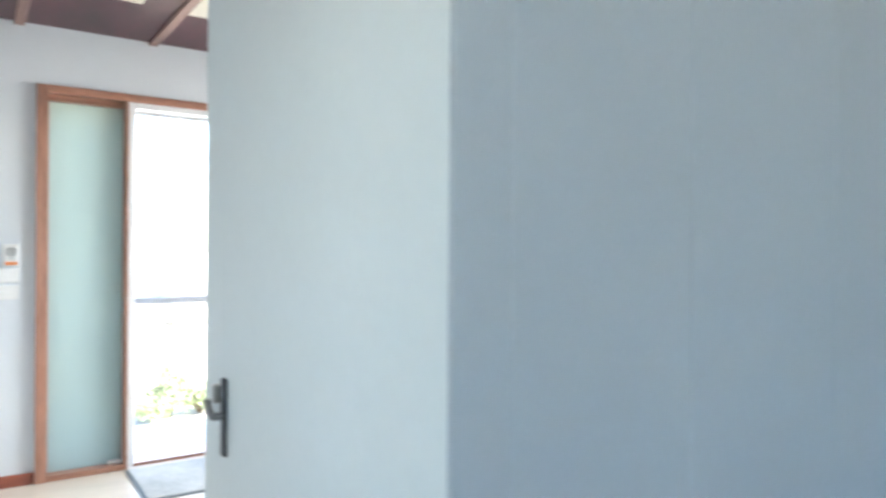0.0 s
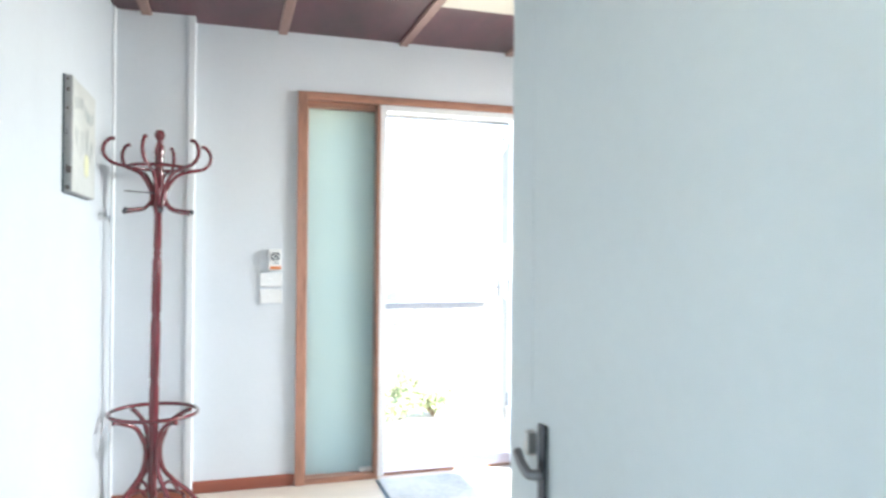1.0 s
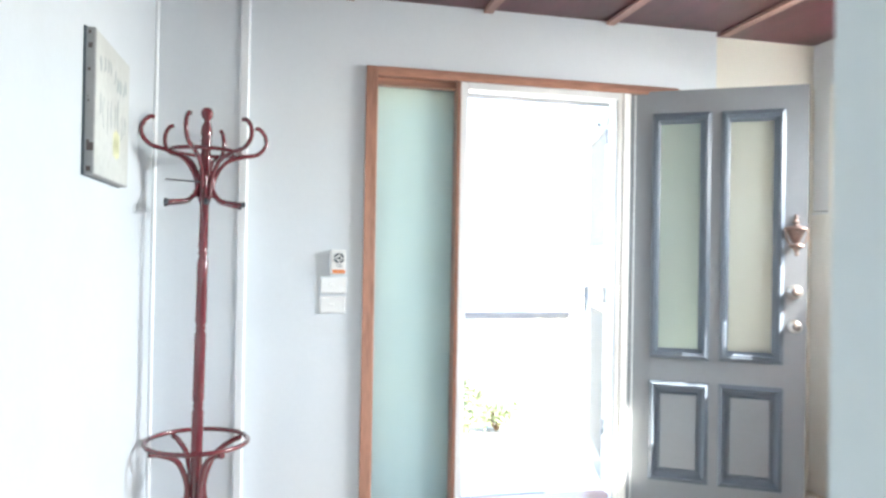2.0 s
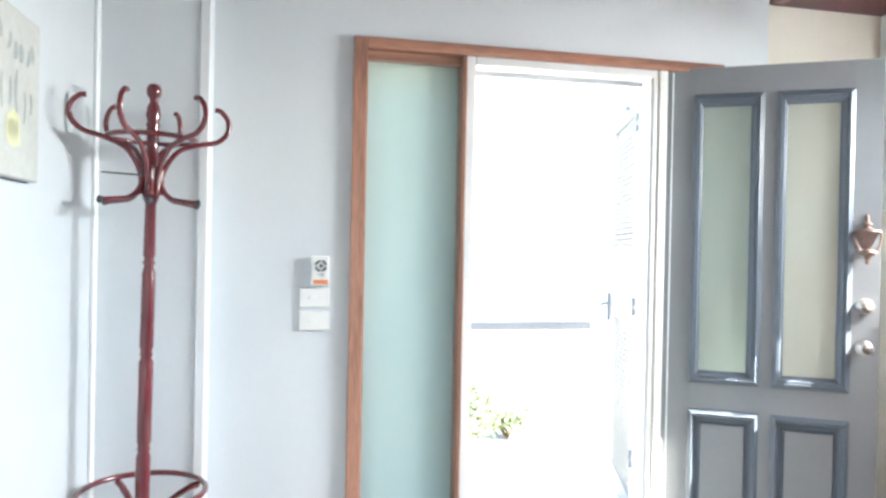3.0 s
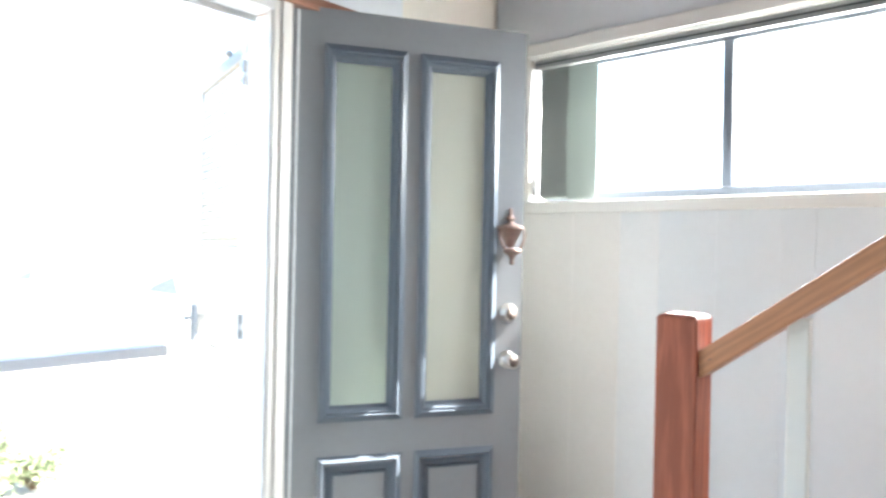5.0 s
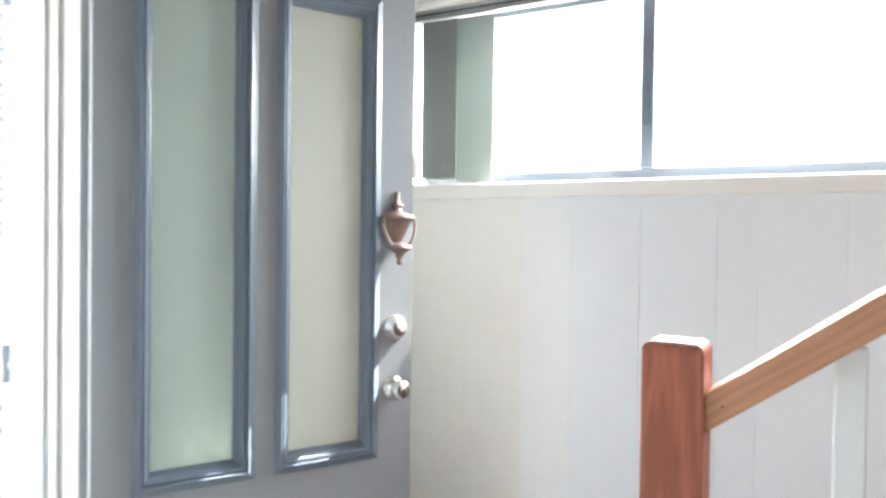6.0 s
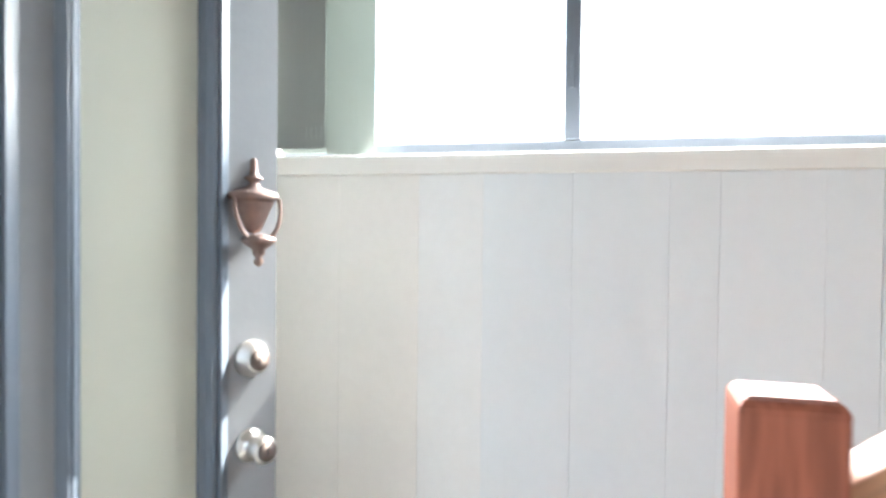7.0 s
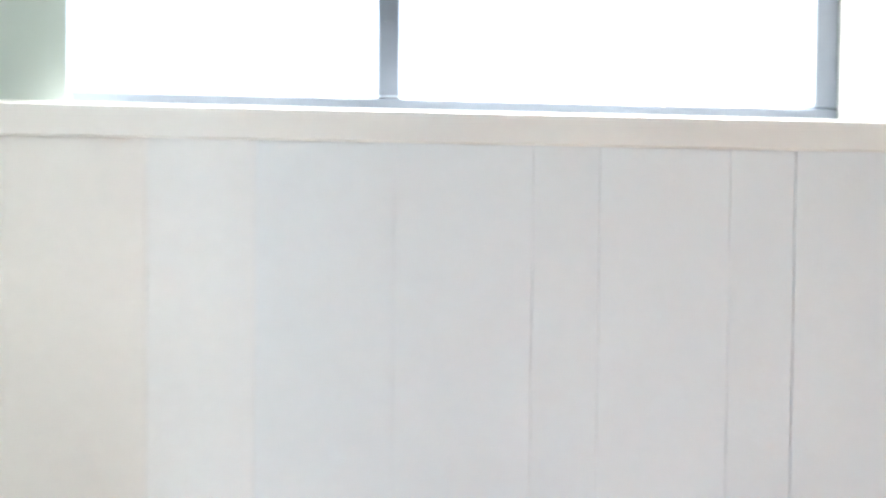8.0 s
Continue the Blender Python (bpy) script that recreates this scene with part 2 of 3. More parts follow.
def tube(bm, pts, radius, n=10, closed=False, taper=None):
    """A round rod along the points."""
    pts = [Vector(p) for p in pts]
    rings = []
    up = Vector((0.31, 0.17, 0.93))
    for i, p in enumerate(pts):
        if closed:
            d = (pts[(i + 1) % len(pts)] - pts[i - 1]).normalized()
        else:
            d = (pts[min(i + 1, len(pts) - 1)] - pts[max(i - 1, 0)]).normalized()
        side = up.cross(d)
        if side.length < 0.05:
            side = Vector((1, 0, 0)).cross(d)
        side.normalize()
        up = d.cross(side).normalized()
        r = radius * (taper[i] if taper else 1.0)
        rings.append([bm.verts.new(p + side * r * math.cos(2 * math.pi * k / n) + up * r * math.sin(2 * math.pi * k / n)) for k in range(n)])
    pairs = list(zip(rings, rings[1:])) + ([(rings[-1], rings[0])] if closed else [])
    for a, b in pairs:
        for k in range(n):
            bm.faces.new((a[k], a[(k + 1) % n], b[(k + 1) % n], b[k]))
    if not closed:
        bm.faces.new(rings[0][::-1])
        bm.faces.new(rings[-1])
    return bm


def rect_ring(bm, outer, inner, profile):
    """A mitred frame in the x-z plane between two rectangles (x0, x1, z0, z1): profile of (share, y)."""
    loops = []
    for f, y in profile:
        x0, x1, z0, z1 = (o + (i - o) * f for o, i in zip(outer, inner))
        loops.append([bm.verts.new((x, y, z)) for x, z in ((x0, z0), (x1, z0), (x1, z1), (x0, z1))])
    for a, b in zip(loops, loops[1:]):
        for k in range(4):
            bm.faces.new((a[k], a[(k + 1) % 4], b[(k + 1) % 4], b[k]))
    return bm


def mesh_object(name, bm, mat, soft=False):
    bmesh.ops.recalc_face_normals(bm, faces=bm.faces)
    me = bpy.data.meshes.new(name)
    bm.to_mesh(me)
    bm.free()
    me.materials.append(mat)
    if soft:
        for p in me.polygons:
            p.use_smooth = True
    return new(name, me)


def part(name, bm, mat, parent, label="", soft=False):
    ob = mesh_object(name, bm, mat, soft)
    ob.parent = parent
    return tagged(ob, label)


def base(name, m, label, category, group="", kind=""):
    e = new(name)
    e.empty_display_size = 0.1
    e.matrix_basis = m
    return tagged(e, label, category, group, kind)


def structure(name, bm, mat, label, category):
    return tagged(mesh_object(name, bm, mat), label, category, kind="structure")


def B(*args, **kw):
    return box(bmesh.new(), *args, **kw)


# ---- the hall: walls, ceiling, floor ----
XW, XE, YN, YS, TOP = -0.726, 2.6045, 4.02, 0.44, 2.42

bm = bmesh.new()
box(bm, -0.93, 0.17, YN, 4.19, -0.1, 2.75)
box(bm, 1.515, 1.97, YN, 4.19, -0.1, 2.75)
box(bm, 0.17, 1.515, YN, 4.19, 2.10, 2.75)
wall_north = structure("wall_north", bm, PAINT, "pale blue-grey painted entrance wall with a timber door frame", "wall")
structure("wall_north_corner", B(1.9702, 2.80, 4.09, 4.19, -0.1, 2.75), CREAM, "warm white painted corner wall behind the front door, some sun bounce in its colour", "wall")

bm = B(XW, -0.354, 3.91, YN, 0, TOP)
structure("wall_nib", bm, PAINT, "shallow pale grey pier in the entrance corner", "wall")
bm = bmesh.new()
box(bm, -0.387, -0.353, 3.902, 3.912, 0.0, TOP, bev=0.003)
structure("trim_pier", bm, TRIM_COOL, "narrow white corner moulding on the pier", "trim")
bm = B(XW, XW + 0.012, 3.872, 3.909, 0.0, TOP, bev=0.003)
structure("trim_west", bm, TRIM_COOL, "narrow white cover strip on the side wall", "trim")

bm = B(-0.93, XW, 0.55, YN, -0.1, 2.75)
structure("wall_west", bm, PAINT_WEST_DARK, "smooth painted side wall, colour darkened against strong window light", "wall")

# window opening in the east wall
WY0, WY1, WZ0, WZ1 = 2.33, 3.908, 1.515, 2.125
bm = bmesh.new()
box(bm, 2.614, 2.80, -1.0, 4.0895, -0.1, WZ0 - 0.0065)
box(bm, 2.62, 2.80, -1.0, 4.0895, WZ1, 2.75)
box(bm, 2.62, 2.80, -1.0, WY0, WZ0, WZ1)
box(bm, 2.62, 2.80, WY1, 4.0895, WZ0, WZ1)
box(bm, 2.62, 2.80, -1.0, 2.2, 2.75, 4.8)
wall_east = structure("wall_east", bm, PAINT, "pale grey boarded wall with a high horizontal window", "wall")

# partition with the doorway through which the walk enters
bm = bmesh.new()
box(bm, 0.394, 1.62, YS + 0.01, 0.55, -0.1, 2.75)
box(bm, -2.62, -0.53, YS + 0.01, 0.55, -0.1, 2.75)
box(bm, -0.53, 0.394, YS + 0.01, 0.55, 2.08, 2.75)
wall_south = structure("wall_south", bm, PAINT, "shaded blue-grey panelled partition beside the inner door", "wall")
bm = bmesh.new()
box(bm, 0.326, 0.3935, YS + 0.0102, 0.468, 0, 2.08)
box(bm, -0.537, -0.52, YS, 0.552, 0, 2.08)
box(bm, -0.52, 0.3935, YS, 0.552, 2.063, 2.08)
structure("trim_inner_doorway", bm, DOOR_WHITE, "plain painted lining of the inner doorway", "trim")

bm = B(-2.7, 2.80, -4.2, 4.19, -0.12, 0.0)
structure("floor", bm, FLOOR, "pale cream vinyl floor with a soft sheen", "floor")

# ceiling: dark varnished sheets with timber battens
bm = B(-0.93, 2.80, 2.2, YN, TOP, TOP + 0.06)
box(bm, -0.93, 1.62, 0.55, 2.2, TOP, TOP + 0.06)
box(bm, 1.971, 2.80, YN, 4.0895, TOP, TOP + 0.06)
structure("ceiling", bm, CEILING_DARK, "dark red-brown varnished plywood ceiling", "ceiling")
for x in (-0.58, 0.08, 0.738, 1.371, 2.014):
    y0 = 2.2 if x > 1.62 else 0.55
    structure("ceiling_batten", B(x - 0.024, x + 0.024, y0, YN - 0.002, TOP - 0.02, TOP - 0.0005, bev=0.004), BATTEN,
              "light-brown timber batten under the dark ceiling", "batten")
for x0, x1, y0 in ((0.108, 0.55, 3.34), (0.766, 1.34, 3.37)):
    structure("ceiling_sheet", B(x0, x1, 2.5, y0, TOP - 0.012, TOP - 0.001, bev=0.003), CEILING_PALE, "cream sheet set between the ceiling battens", "ceiling")
structure("roof", B(-3.0, 3.2, -4.5, 4.6, 2.76, 2.84), ROOF, "grey iron roof over the hall", "roof")

# rear room and stair shaft that close the place
# Both openings are added to let sky light reach the inner door.
bm = bmesh.new()
box(bm, -2.8, -2.62, -4.2, -2.6, -0.1, 2.75)
box(bm, -2.8, -2.62, -0.4, 0.45, -0.1, 2.75)
box(bm, -2.8, -2.62, -2.6, -0.4, -0.1, 0.8)
box(bm, -2.8, -2.62, -2.6, -0.4, 2.2, 2.75)
box(bm, -2.62, -0.8, -4.2, -4.02, -0.1, 2.75)
box(bm, 0.4, 2.80, -4.2, -4.02, -0.1, 2.75)
box(bm, -0.8, 0.4, -4.2, -4.02, -0.1, 1.15)
box(bm, -0.8, 0.4, -4.2, -4.02, 2.05, 2.75)
structure("wall_rear", bm, PAINT, "plain pale walls of the unseen rear room, two openings added for light", "wall")
structure("ceiling_rear", B(-2.62, 1.62, -4.02, 0.45, 2.55, 2.6), PAINT, "plain pale ceiling of the rear room", "ceiling")
structure("wall_stair", B(1.54, 1.62, -4.02, 0.45, -0.1, 2.75), PAINT, "plain wall between the rear room and the stair", "wall")
bm = bmesh.new()
box(bm, 1.54, 1.62, -1.0, 2.2, 2.76, 4.8)
box(bm, 1.54, 2.80, 2.2, 2.28, 2.42, 4.8)
box(bm, 1.54, 2.80, -1.1, -1.0, -0.1, 4.8)
box(bm, 1.54, 2.80, -1.1, 2.28, 4.8, 4.86)
structure("wall_stair_shaft", bm, PAINT, "plain walls round the stair above", "wall")

# skirting
bm = B(-0.353, 0.158, YN - 0.014, YN, 0, 0.062, bev=0.004)
structure("baseboard", bm, SKIRT, "low red-brown timber skirting", "skirting")
bm = B(XW, -0.354, 3.896, 3.91, 0, 0.062, bev=0.004)
structure("baseboard_pier", bm, SKIRT, "low red-brown timber skirting round the pier", "skirting")

# ---- entrance frame ----
frame_door = base("door_frame", pose(0, 0, 0), "varnished reddish timber frame with a side light", "door frame", kind="structure")
part("jamb", B(0.16, 0.212, 3.99, 4.09, 0, 2.105, bev=0.003), CEDAR, frame_door)
part("jamb_back", B(0.165, 0.2115, 4.0905, 4.20, 0, 2.105, bev=0.003), TRIM, frame_door, "white painted outer side of the jamb")
part("mullion", B(0.590, 0.608, 3.999, 4.09, 0, 2.0635, bev=0.003), CEDAR, frame_door)
part("mullion_back", B(0.5905, 0.6075, 4.0905, 4.20, 0, 2.0635, bev=0.002), TRIM, frame_door, "white painted outer side of the mullion")
part("jamb", B(1.4405, 1.479, 3.995, 4.042, 0, 2.0635, bev=0.003), TRIM, frame_door, "white painted hinge jamb")
part("door_stop", B(1.416, 1.438, 4.002, 4.042, 0, 2.0635, bev=0.002), TRIM, frame_door, "white painted door stop")
part("weather_seal", B(1.410, 1.4155, 4.008, 4.042, 0.02, 2.06), SEAL_SHADE, frame_door, "grey rubber weather seal")
part("joint_strip", B(1.4382, 1.4403, 4.006, 4.042, 0, 2.06), SEAL_SHADE, frame_door)
part("jamb_back", B(1.478, 1.522, 4.0425, 4.20, 0, 2.0635, bev=0.003), TRIM, frame_door, "white painted hinge jamb")
part("head", B(0.2125, 1.74, 3.99, 4.20, 2.064, 2.106, bev=0.003), CEDAR_H, frame_door)
part("sill", B(0.2125, 0.5895, 3.998, 4.20, 0.0, 0.0305, bev=0.003), CEDAR_H, frame_door)
part("threshold", B(0.6475, 1.4775, 4.0425, 4.24, -0.03, 0.016, bev=0.004), CEDAR_H, frame_door)
part("bead", B(0.212, 0.221, 4.045, 4.069, 0.031, 2.0285, bev=0.003), CEDAR, frame_door)
part("transom", B(0.2125, 0.5895, 4.03, 4.20, 2.029, 2.0635, bev=0.003), CEDAR_H, frame_door)
part("side_light_pane", B(0.2125, 0.5895, 4.07, 4.076, 0.031, 2.0285), MINT_GLASS, frame_door, "mint green obscure glass pane")
# Unseen board, added to shade the right side of the pane.
part("pane_shade_board", B(0.50, 0.5895, 4.18, 4.198, 0.031, 2.0285, bev=0.003), TRIM, frame_door, "white board added behind the pane to shade its right side")
part("latch_block", B(0.515, 0.588, 4.035, 4.0695, 0.031, 0.053, bev=0.004), TRIM, frame_door, "small cream block on the sill")
for z0, z1 in ((0.89, 0.96), (1.02, 1.14), (1.32, 1.39), (1.47, 1.53)):
    part("strike_plate", B(0.6452, 0.6472, 4.02, 4.05, z0, z1, bev=0.0006), STEEL, frame_door)

screen_frame = base("screen_frame", pose(0, 0, 0), "white aluminium outer frame of the screen door", "door frame", kind="structure")
part("side", B(0.6085, 0.645, 4.004, 4.235, 0.017, 2.0635, bev=0.003), ALU_WHITE, screen_frame)
part("side", B(1.484, 1.52, 4.2005, 4.235, 0.017, 2.0635, bev=0.003), ALU_WHITE, screen_frame)
part("top", B(0.6475, 1.4175, 4.002, 4.10, 2.03, 2.0635, bev=0.003), ALU_WHITE, screen_frame)
# Grey strip stands in for the shade under the door head.
part("top_shade", B(0.6475, 1.4175, 4.101, 4.112, 2.012, 2.0635), SEAL_SHADE, screen_frame, "grey strip put in for the shade under the head")

# ---- front door leaf, swung wide into the hall ----
front_door = base("front_door", pose(1.475, 4.046, 0.012, 0, 0, -29.6), "grey painted panelled front door standing wide open, with obscure glass", "door")
S0, S1, ZT = 0.02, 0.838, 2.065
PX = ((0.138, 0.406), (0.460, 0.735))
GZ, LZ = (0.744, 1.950), (0.14, 0.626)
for x0, x1 in ((S0, PX[0][0]), (PX[1][1], S1)):
    part("stile", B(x0, x1, 0, 0.04, 0, ZT), DOOR_GREY, front_door)
for z0, z1 in ((GZ[1], ZT), (LZ[1], GZ[0]), (0.0, LZ[0])):
    part("rail", B(PX[0][0] + 0.0002, PX[1][1] - 0.0002, 0.0002, 0.0398, z0, z1), DOOR_GREY, front_door)
for z0, z1 in (GZ, LZ):
    part("muntin", B(PX[0][1], PX[1][0], 0.0003, 0.0397, z0 + 0.0002, z1 - 0.0002), DOOR_GREY, front_door)
for x0, x1 in PX:
    g = (x0 + 0.036, x1 - 0.047 if x0 < 0.3 else x1 - 0.046, GZ[0] + 0.047, GZ[1] - 0.05)
    bm = rect_ring(bmesh.new(), (x0 - 0.004, x1 + 0.004, GZ[0] - 0.004, GZ[1] + 0.004), g,
                   ((0.0, 0.002), (0.0, -0.001), (0.05, -0.003), (0.32, -0.0115), (0.38, -0.0135), (0.44, -0.0125), (0.48, -0.008), (0.58, -0.0105), (0.67, -0.009), (0.82, 0.004), (1.0, 0.010), (1.0, 0.02)))
    part("moulding", bm, MOULD_BLUE, front_door, "blue-grey raised moulding")
    part("glass_pane", B(x0 + 0.004, x1 - 0.004, 0.017, 0.023, GZ[0] + 0.004, GZ[1] - 0.004), DOOR_GLASS_GREENLIT if x0 < 0.3 else DOOR_GLASS, front_door,
         "obscure glass with green outdoor light in its colour" if x0 < 0.3 else "pale obscure glass")
    bm = rect_ring(bmesh.new(), (x0 - 0.004, x1 + 0.004, LZ[0] - 0.004, LZ[1] + 0.004), (x0 + 0.05, x1 - 0.05, LZ[0] + 0.06, LZ[1] - 0.06),
                   ((0.0, 0.002), (0.0, -0.001), (0.04, -0.003), (0.24, -0.0115), (0.28, -0.0135), (0.33, -0.0125), (0.37, -0.008), (0.48, 0.006), (0.6, 0.012), (0.85, 0.013), (0.92, 0.006), (1.0, 0.004)))
    part("moulding", bm, MOULD_BLUE, front_door, "blue-grey raised moulding")
    part("panel", B(x0 + 0.05, x1 - 0.05, 0.0035, 0.036, LZ[0] + 0.06, LZ[1] - 0.06), DOOR_GREY, front_door)

OUT = Matrix.Rotation(radians(90), 4, "X")   # turned things point out of the room face
knob = part("knob", lathe(bmesh.new(), ((0.031, 0), (0.031, 0.004), (0.026, 0.008), (0.018, 0.013), (0.0175, 0.026), (0.021, 0.032), (0.0245, 0.04), (0.025, 0.052), (0.0225, 0.058), (0.0, 0.0585)),
                         pose(0.785, 0, 0.925) @ OUT), STEEL, front_door, "satin metal door knob", soft=True)
part("knob_face", lathe(bmesh.new(), ((0.019, 0.0), (0.0185, 0.002), (0.0, 0.0025)), pose(0.785, -0.0572, 0.925) @ OUT, 20), DULL_METAL, knob, "dull worn knob face", soft=True)
part("keyhole", B(0.7835, 0.7865, -0.0612, -0.0596, 0.919, 0.931), BLACK_METAL, knob)
bolt = part("deadbolt", lathe(bmesh.new(), ((0.034, 0), (0.034, 0.004), (0.031, 0.010), (0.0235, 0.026), (0.022, 0.030), (0.0, 0.0305)), pose(0.785, 0, 1.085) @ OUT),
            STEEL, front_door, "satin metal deadbolt cylinder", soft=True)
part("bolt_face", lathe(bmesh.new(), ((0.0195, 0.0), (0.019, 0.002), (0.0, 0.0025)), pose(0.785, -0.0302, 1.085) @ OUT, 20), DULL_METAL, bolt, "dull worn cylinder face", soft=True)
part("keyhole", B(0.7837, 0.7863, -0.0341, -0.0326, 1.079, 1.091), BLACK_METAL, bolt)

# urn-shaped knocker
KX, KZ = 0.786, 1.366
kn = part("knocker", lathe(bmesh.new(), ((0.0, -0.052), (0.010, -0.05), (0.016, -0.044), (0.024, -0.028), (0.034, -0.008), (0.040, 0.004), (0.041, 0.008), (0.048, 0.010), (0.050, 0.013), (0.050, 0.021), (0.046, 0.023),
                                         (0.034, 0.027), (0.016, 0.032), (0.010, 0.039), (0.011, 0.044), (0.019, 0.047), (0.019, 0.05), (0.010, 0.054), (0.007, 0.066), (0.0075, 0.078), (0.005, 0.084), (0.0, 0.086)),
                         pose(KX, -0.006, KZ) @ Matrix.Diagonal((1, 0.5, 1, 1)), 28), BRONZE, front_door, "aged copper-coloured urn knocker", soft=True)
pts = smooth_path([(KX - 0.046, -0.018, KZ + 0.012), (KX - 0.046, -0.022, KZ - 0.012), (KX - 0.038, -0.026, KZ - 0.04), (KX - 0.022, -0.026, KZ - 0.06), (KX, -0.026, KZ - 0.066),
                   (KX + 0.022, -0.026, KZ - 0.06), (KX + 0.038, -0.026, KZ - 0.04), (KX + 0.046, -0.022, KZ - 0.012), (KX + 0.046, -0.018, KZ + 0.012)])
part("ring", tube(bmesh.new(), pts, 0.0042, 8), BRONZE, kn, soft=True)
part("striker", lathe(bmesh.new(), ((0.0, -0.046), (0.007, -0.043), (0.010, -0.036), (0.006, -0.03), (0.012, -0.022), (0.013, -0.014), (0.024, -0.008), (0.034, 0.0), (0.032, 0.006), (0.012, 0.012), (0.0, 0.014)),
                      pose(KX, -0.024, KZ - 0.066) @ Matrix.Diagonal((1, 0.62, 1, 1)), 20), BRONZE, kn, soft=True)
for z in (0.25, 1.05, 1.85):
    part("hinge", lathe(bmesh.new(), ((0.006, 0), (0.006, 0.09)), pose(0.012, -0.004, z), 10), STEEL, front_door)

# ---- switches and alarm box by the frame ----
def wall_plate(z):
    sw = base("switch_plate", pose(0.029, YN, z), "white plastic light switch plate on the entrance wall", "light switch", "switch plates by the door")
    part("plate", B(-0.057, 0.057, -0.011, 0, -0.037, 0.037, bev=0.004, seg=2), PLASTIC, sw)
    part("rocker", B(-0.02, 0.005, -0.0135, -0.0112, -0.008, 0.008, bev=0.001), PLASTIC, sw)
    return sw


wall_plate(1.098)
wall_plate(1.010)
alarm = base("alarm_sounder", pose(0.047, YN, 1.203), "small white plastic sounder box with an orange label", "alarm")
part("case", B(-0.034, 0.034, -0.03, 0, -0.056, 0.056, bev=0.004, seg=2), PLASTIC, alarm)
for k in range(4):
    a = radians(90 * k)
    pts = [(0.004 + 0.019 * math.cos(a + s), -0.0305, 0.018 + 0.019 * math.sin(a + s)) for s in np.linspace(0.15, 1.4, 7)]
    part("grille_arc", tube(bmesh.new(), pts, 0.0045, 6), PLASTIC_GREY, alarm)
part("grille_hub", lathe(bmesh.new(), ((0.007, 0), (0.007, 0.002)), pose(0.004, -0.030, 0.018) @ OUT, 12), PLASTIC_GREY, alarm)
part("label", B(-0.024, 0.031, -0.0312, -0.0302, -0.051, -0.034), ORANGE, alarm, "orange label strip")
for z in (-0.012, -0.02):
    part("print_bar", B(-0.008, 0.018, -0.0312, -0.0302, z - 0.0012, z + 0.0012), PLASTIC_GREY, alarm)

# ---- canvas picture on the side wall ----
pic = base("canvas_picture", pose(XW, 3.075, 1.648), "small pale canvas picture with grey and yellow marks", "picture")
part("canvas", B(0, 0.03, -0.205, 0.205, -0.2, 0.2, bev=0.002), CANVAS_EDGE, pic, "grey wrapped canvas edge")
part("painting", B(0.0302, 0.0315, -0.201, 0.201, -0.196, 0.196), CANVAS, pic, "pale cream painted front")


def stroke(name, mat, pts, width, label=""):
    """A thin dab of paint on the canvas front, along (y, z) points."""
    bm = bmesh.new()
    path = smooth_path([(0.0, y, z) for y, z in pts], 4)
    n = len(path)
    rows = []
    for i, p in enumerate(path):
        d = (path[min(i + 1, n - 1)] - path[max(i - 1, 0)]).normalized()
        w = width * (0.35 + 0.65 * math.sin(math.pi * (i + 0.5) / n))
        side = Vector((0, -d.z, d.y)) * w / 2
        rows.append([bm.verts.new((x, q.y, q.z)) for x, q in ((0.0315, p - side), (0.0321, p - side), (0.0321, p + side), (0.0315, p + side))])
    for a, b in zip(rows, rows[1:]):
        for k in range(4):
            bm.faces.new((a[k], a[(k + 1) % 4], b[(k + 1) % 4], b[k]))
    bm.faces.new(rows[0][::-1])
    bm.faces.new(rows[-1])
    part(name, bm, mat, pic, label)


rng = random.Random(7)
for k in range(9):
    y = -0.15 + 0.038 * k
    z = 0.115 + 0.018 * math.sin(k * 0.8) + rng.uniform(-0.006, 0.006)
    lean = rng.uniform(-0.008, 0.012)
    stroke("word_bar", PIC_GREY, ((y, z - 0.02), (y + lean + 0.006, z), (y + lean * 1.6, z + 0.022)), rng.uniform(0.014, 0.026))
for k in range(8):
    y, z = -0.15 + 0.042 * k, rng.uniform(-0.03, 0.01)
    h, bend = rng.uniform(0.05, 0.12), rng.uniform(-0.02, 0.02)
    stroke("brush_mark", PIC_GREY, ((y, z - h / 2), (y + bend, z), (y + bend * 0.3, z + h / 2)), rng.uniform(0.007, 0.016))
for k in range(5):
    y = 0.008 + 0.015 * k
    stroke("yellow_patch", PIC_YELLOW, ((y + 0.003, -0.13 + 0.004 * abs(k - 2)), (y, -0.085), (y + 0.004, -0.04 - 0.005 * abs(k - 2))), 0.021, "soft yellow painted glass shape")
# Dark strip draws the shadow gap between canvas and wall.
part("gap_shade_strip", B(0.0, 0.007, -0.2075, 0.2075, -0.2025, 0.2025), PLASTIC_GREY, pic, "dark strip for the shadow gap against the wall")
for z, dz in ((-0.185, 0.014), (-0.125, 0.022), (-0.11, 0.008), (0.0, 0.006), (0.012, 0.004), (0.085, 0.009), (0.15, 0.013), (0.186, 0.009)):
    part("paint_blot", B(0.012, 0.012 + dz * 0.8, -0.2058, -0.2052, z - dz / 2, z + dz / 2), DULL_METAL, pic, "dark paint blot on the canvas edge")

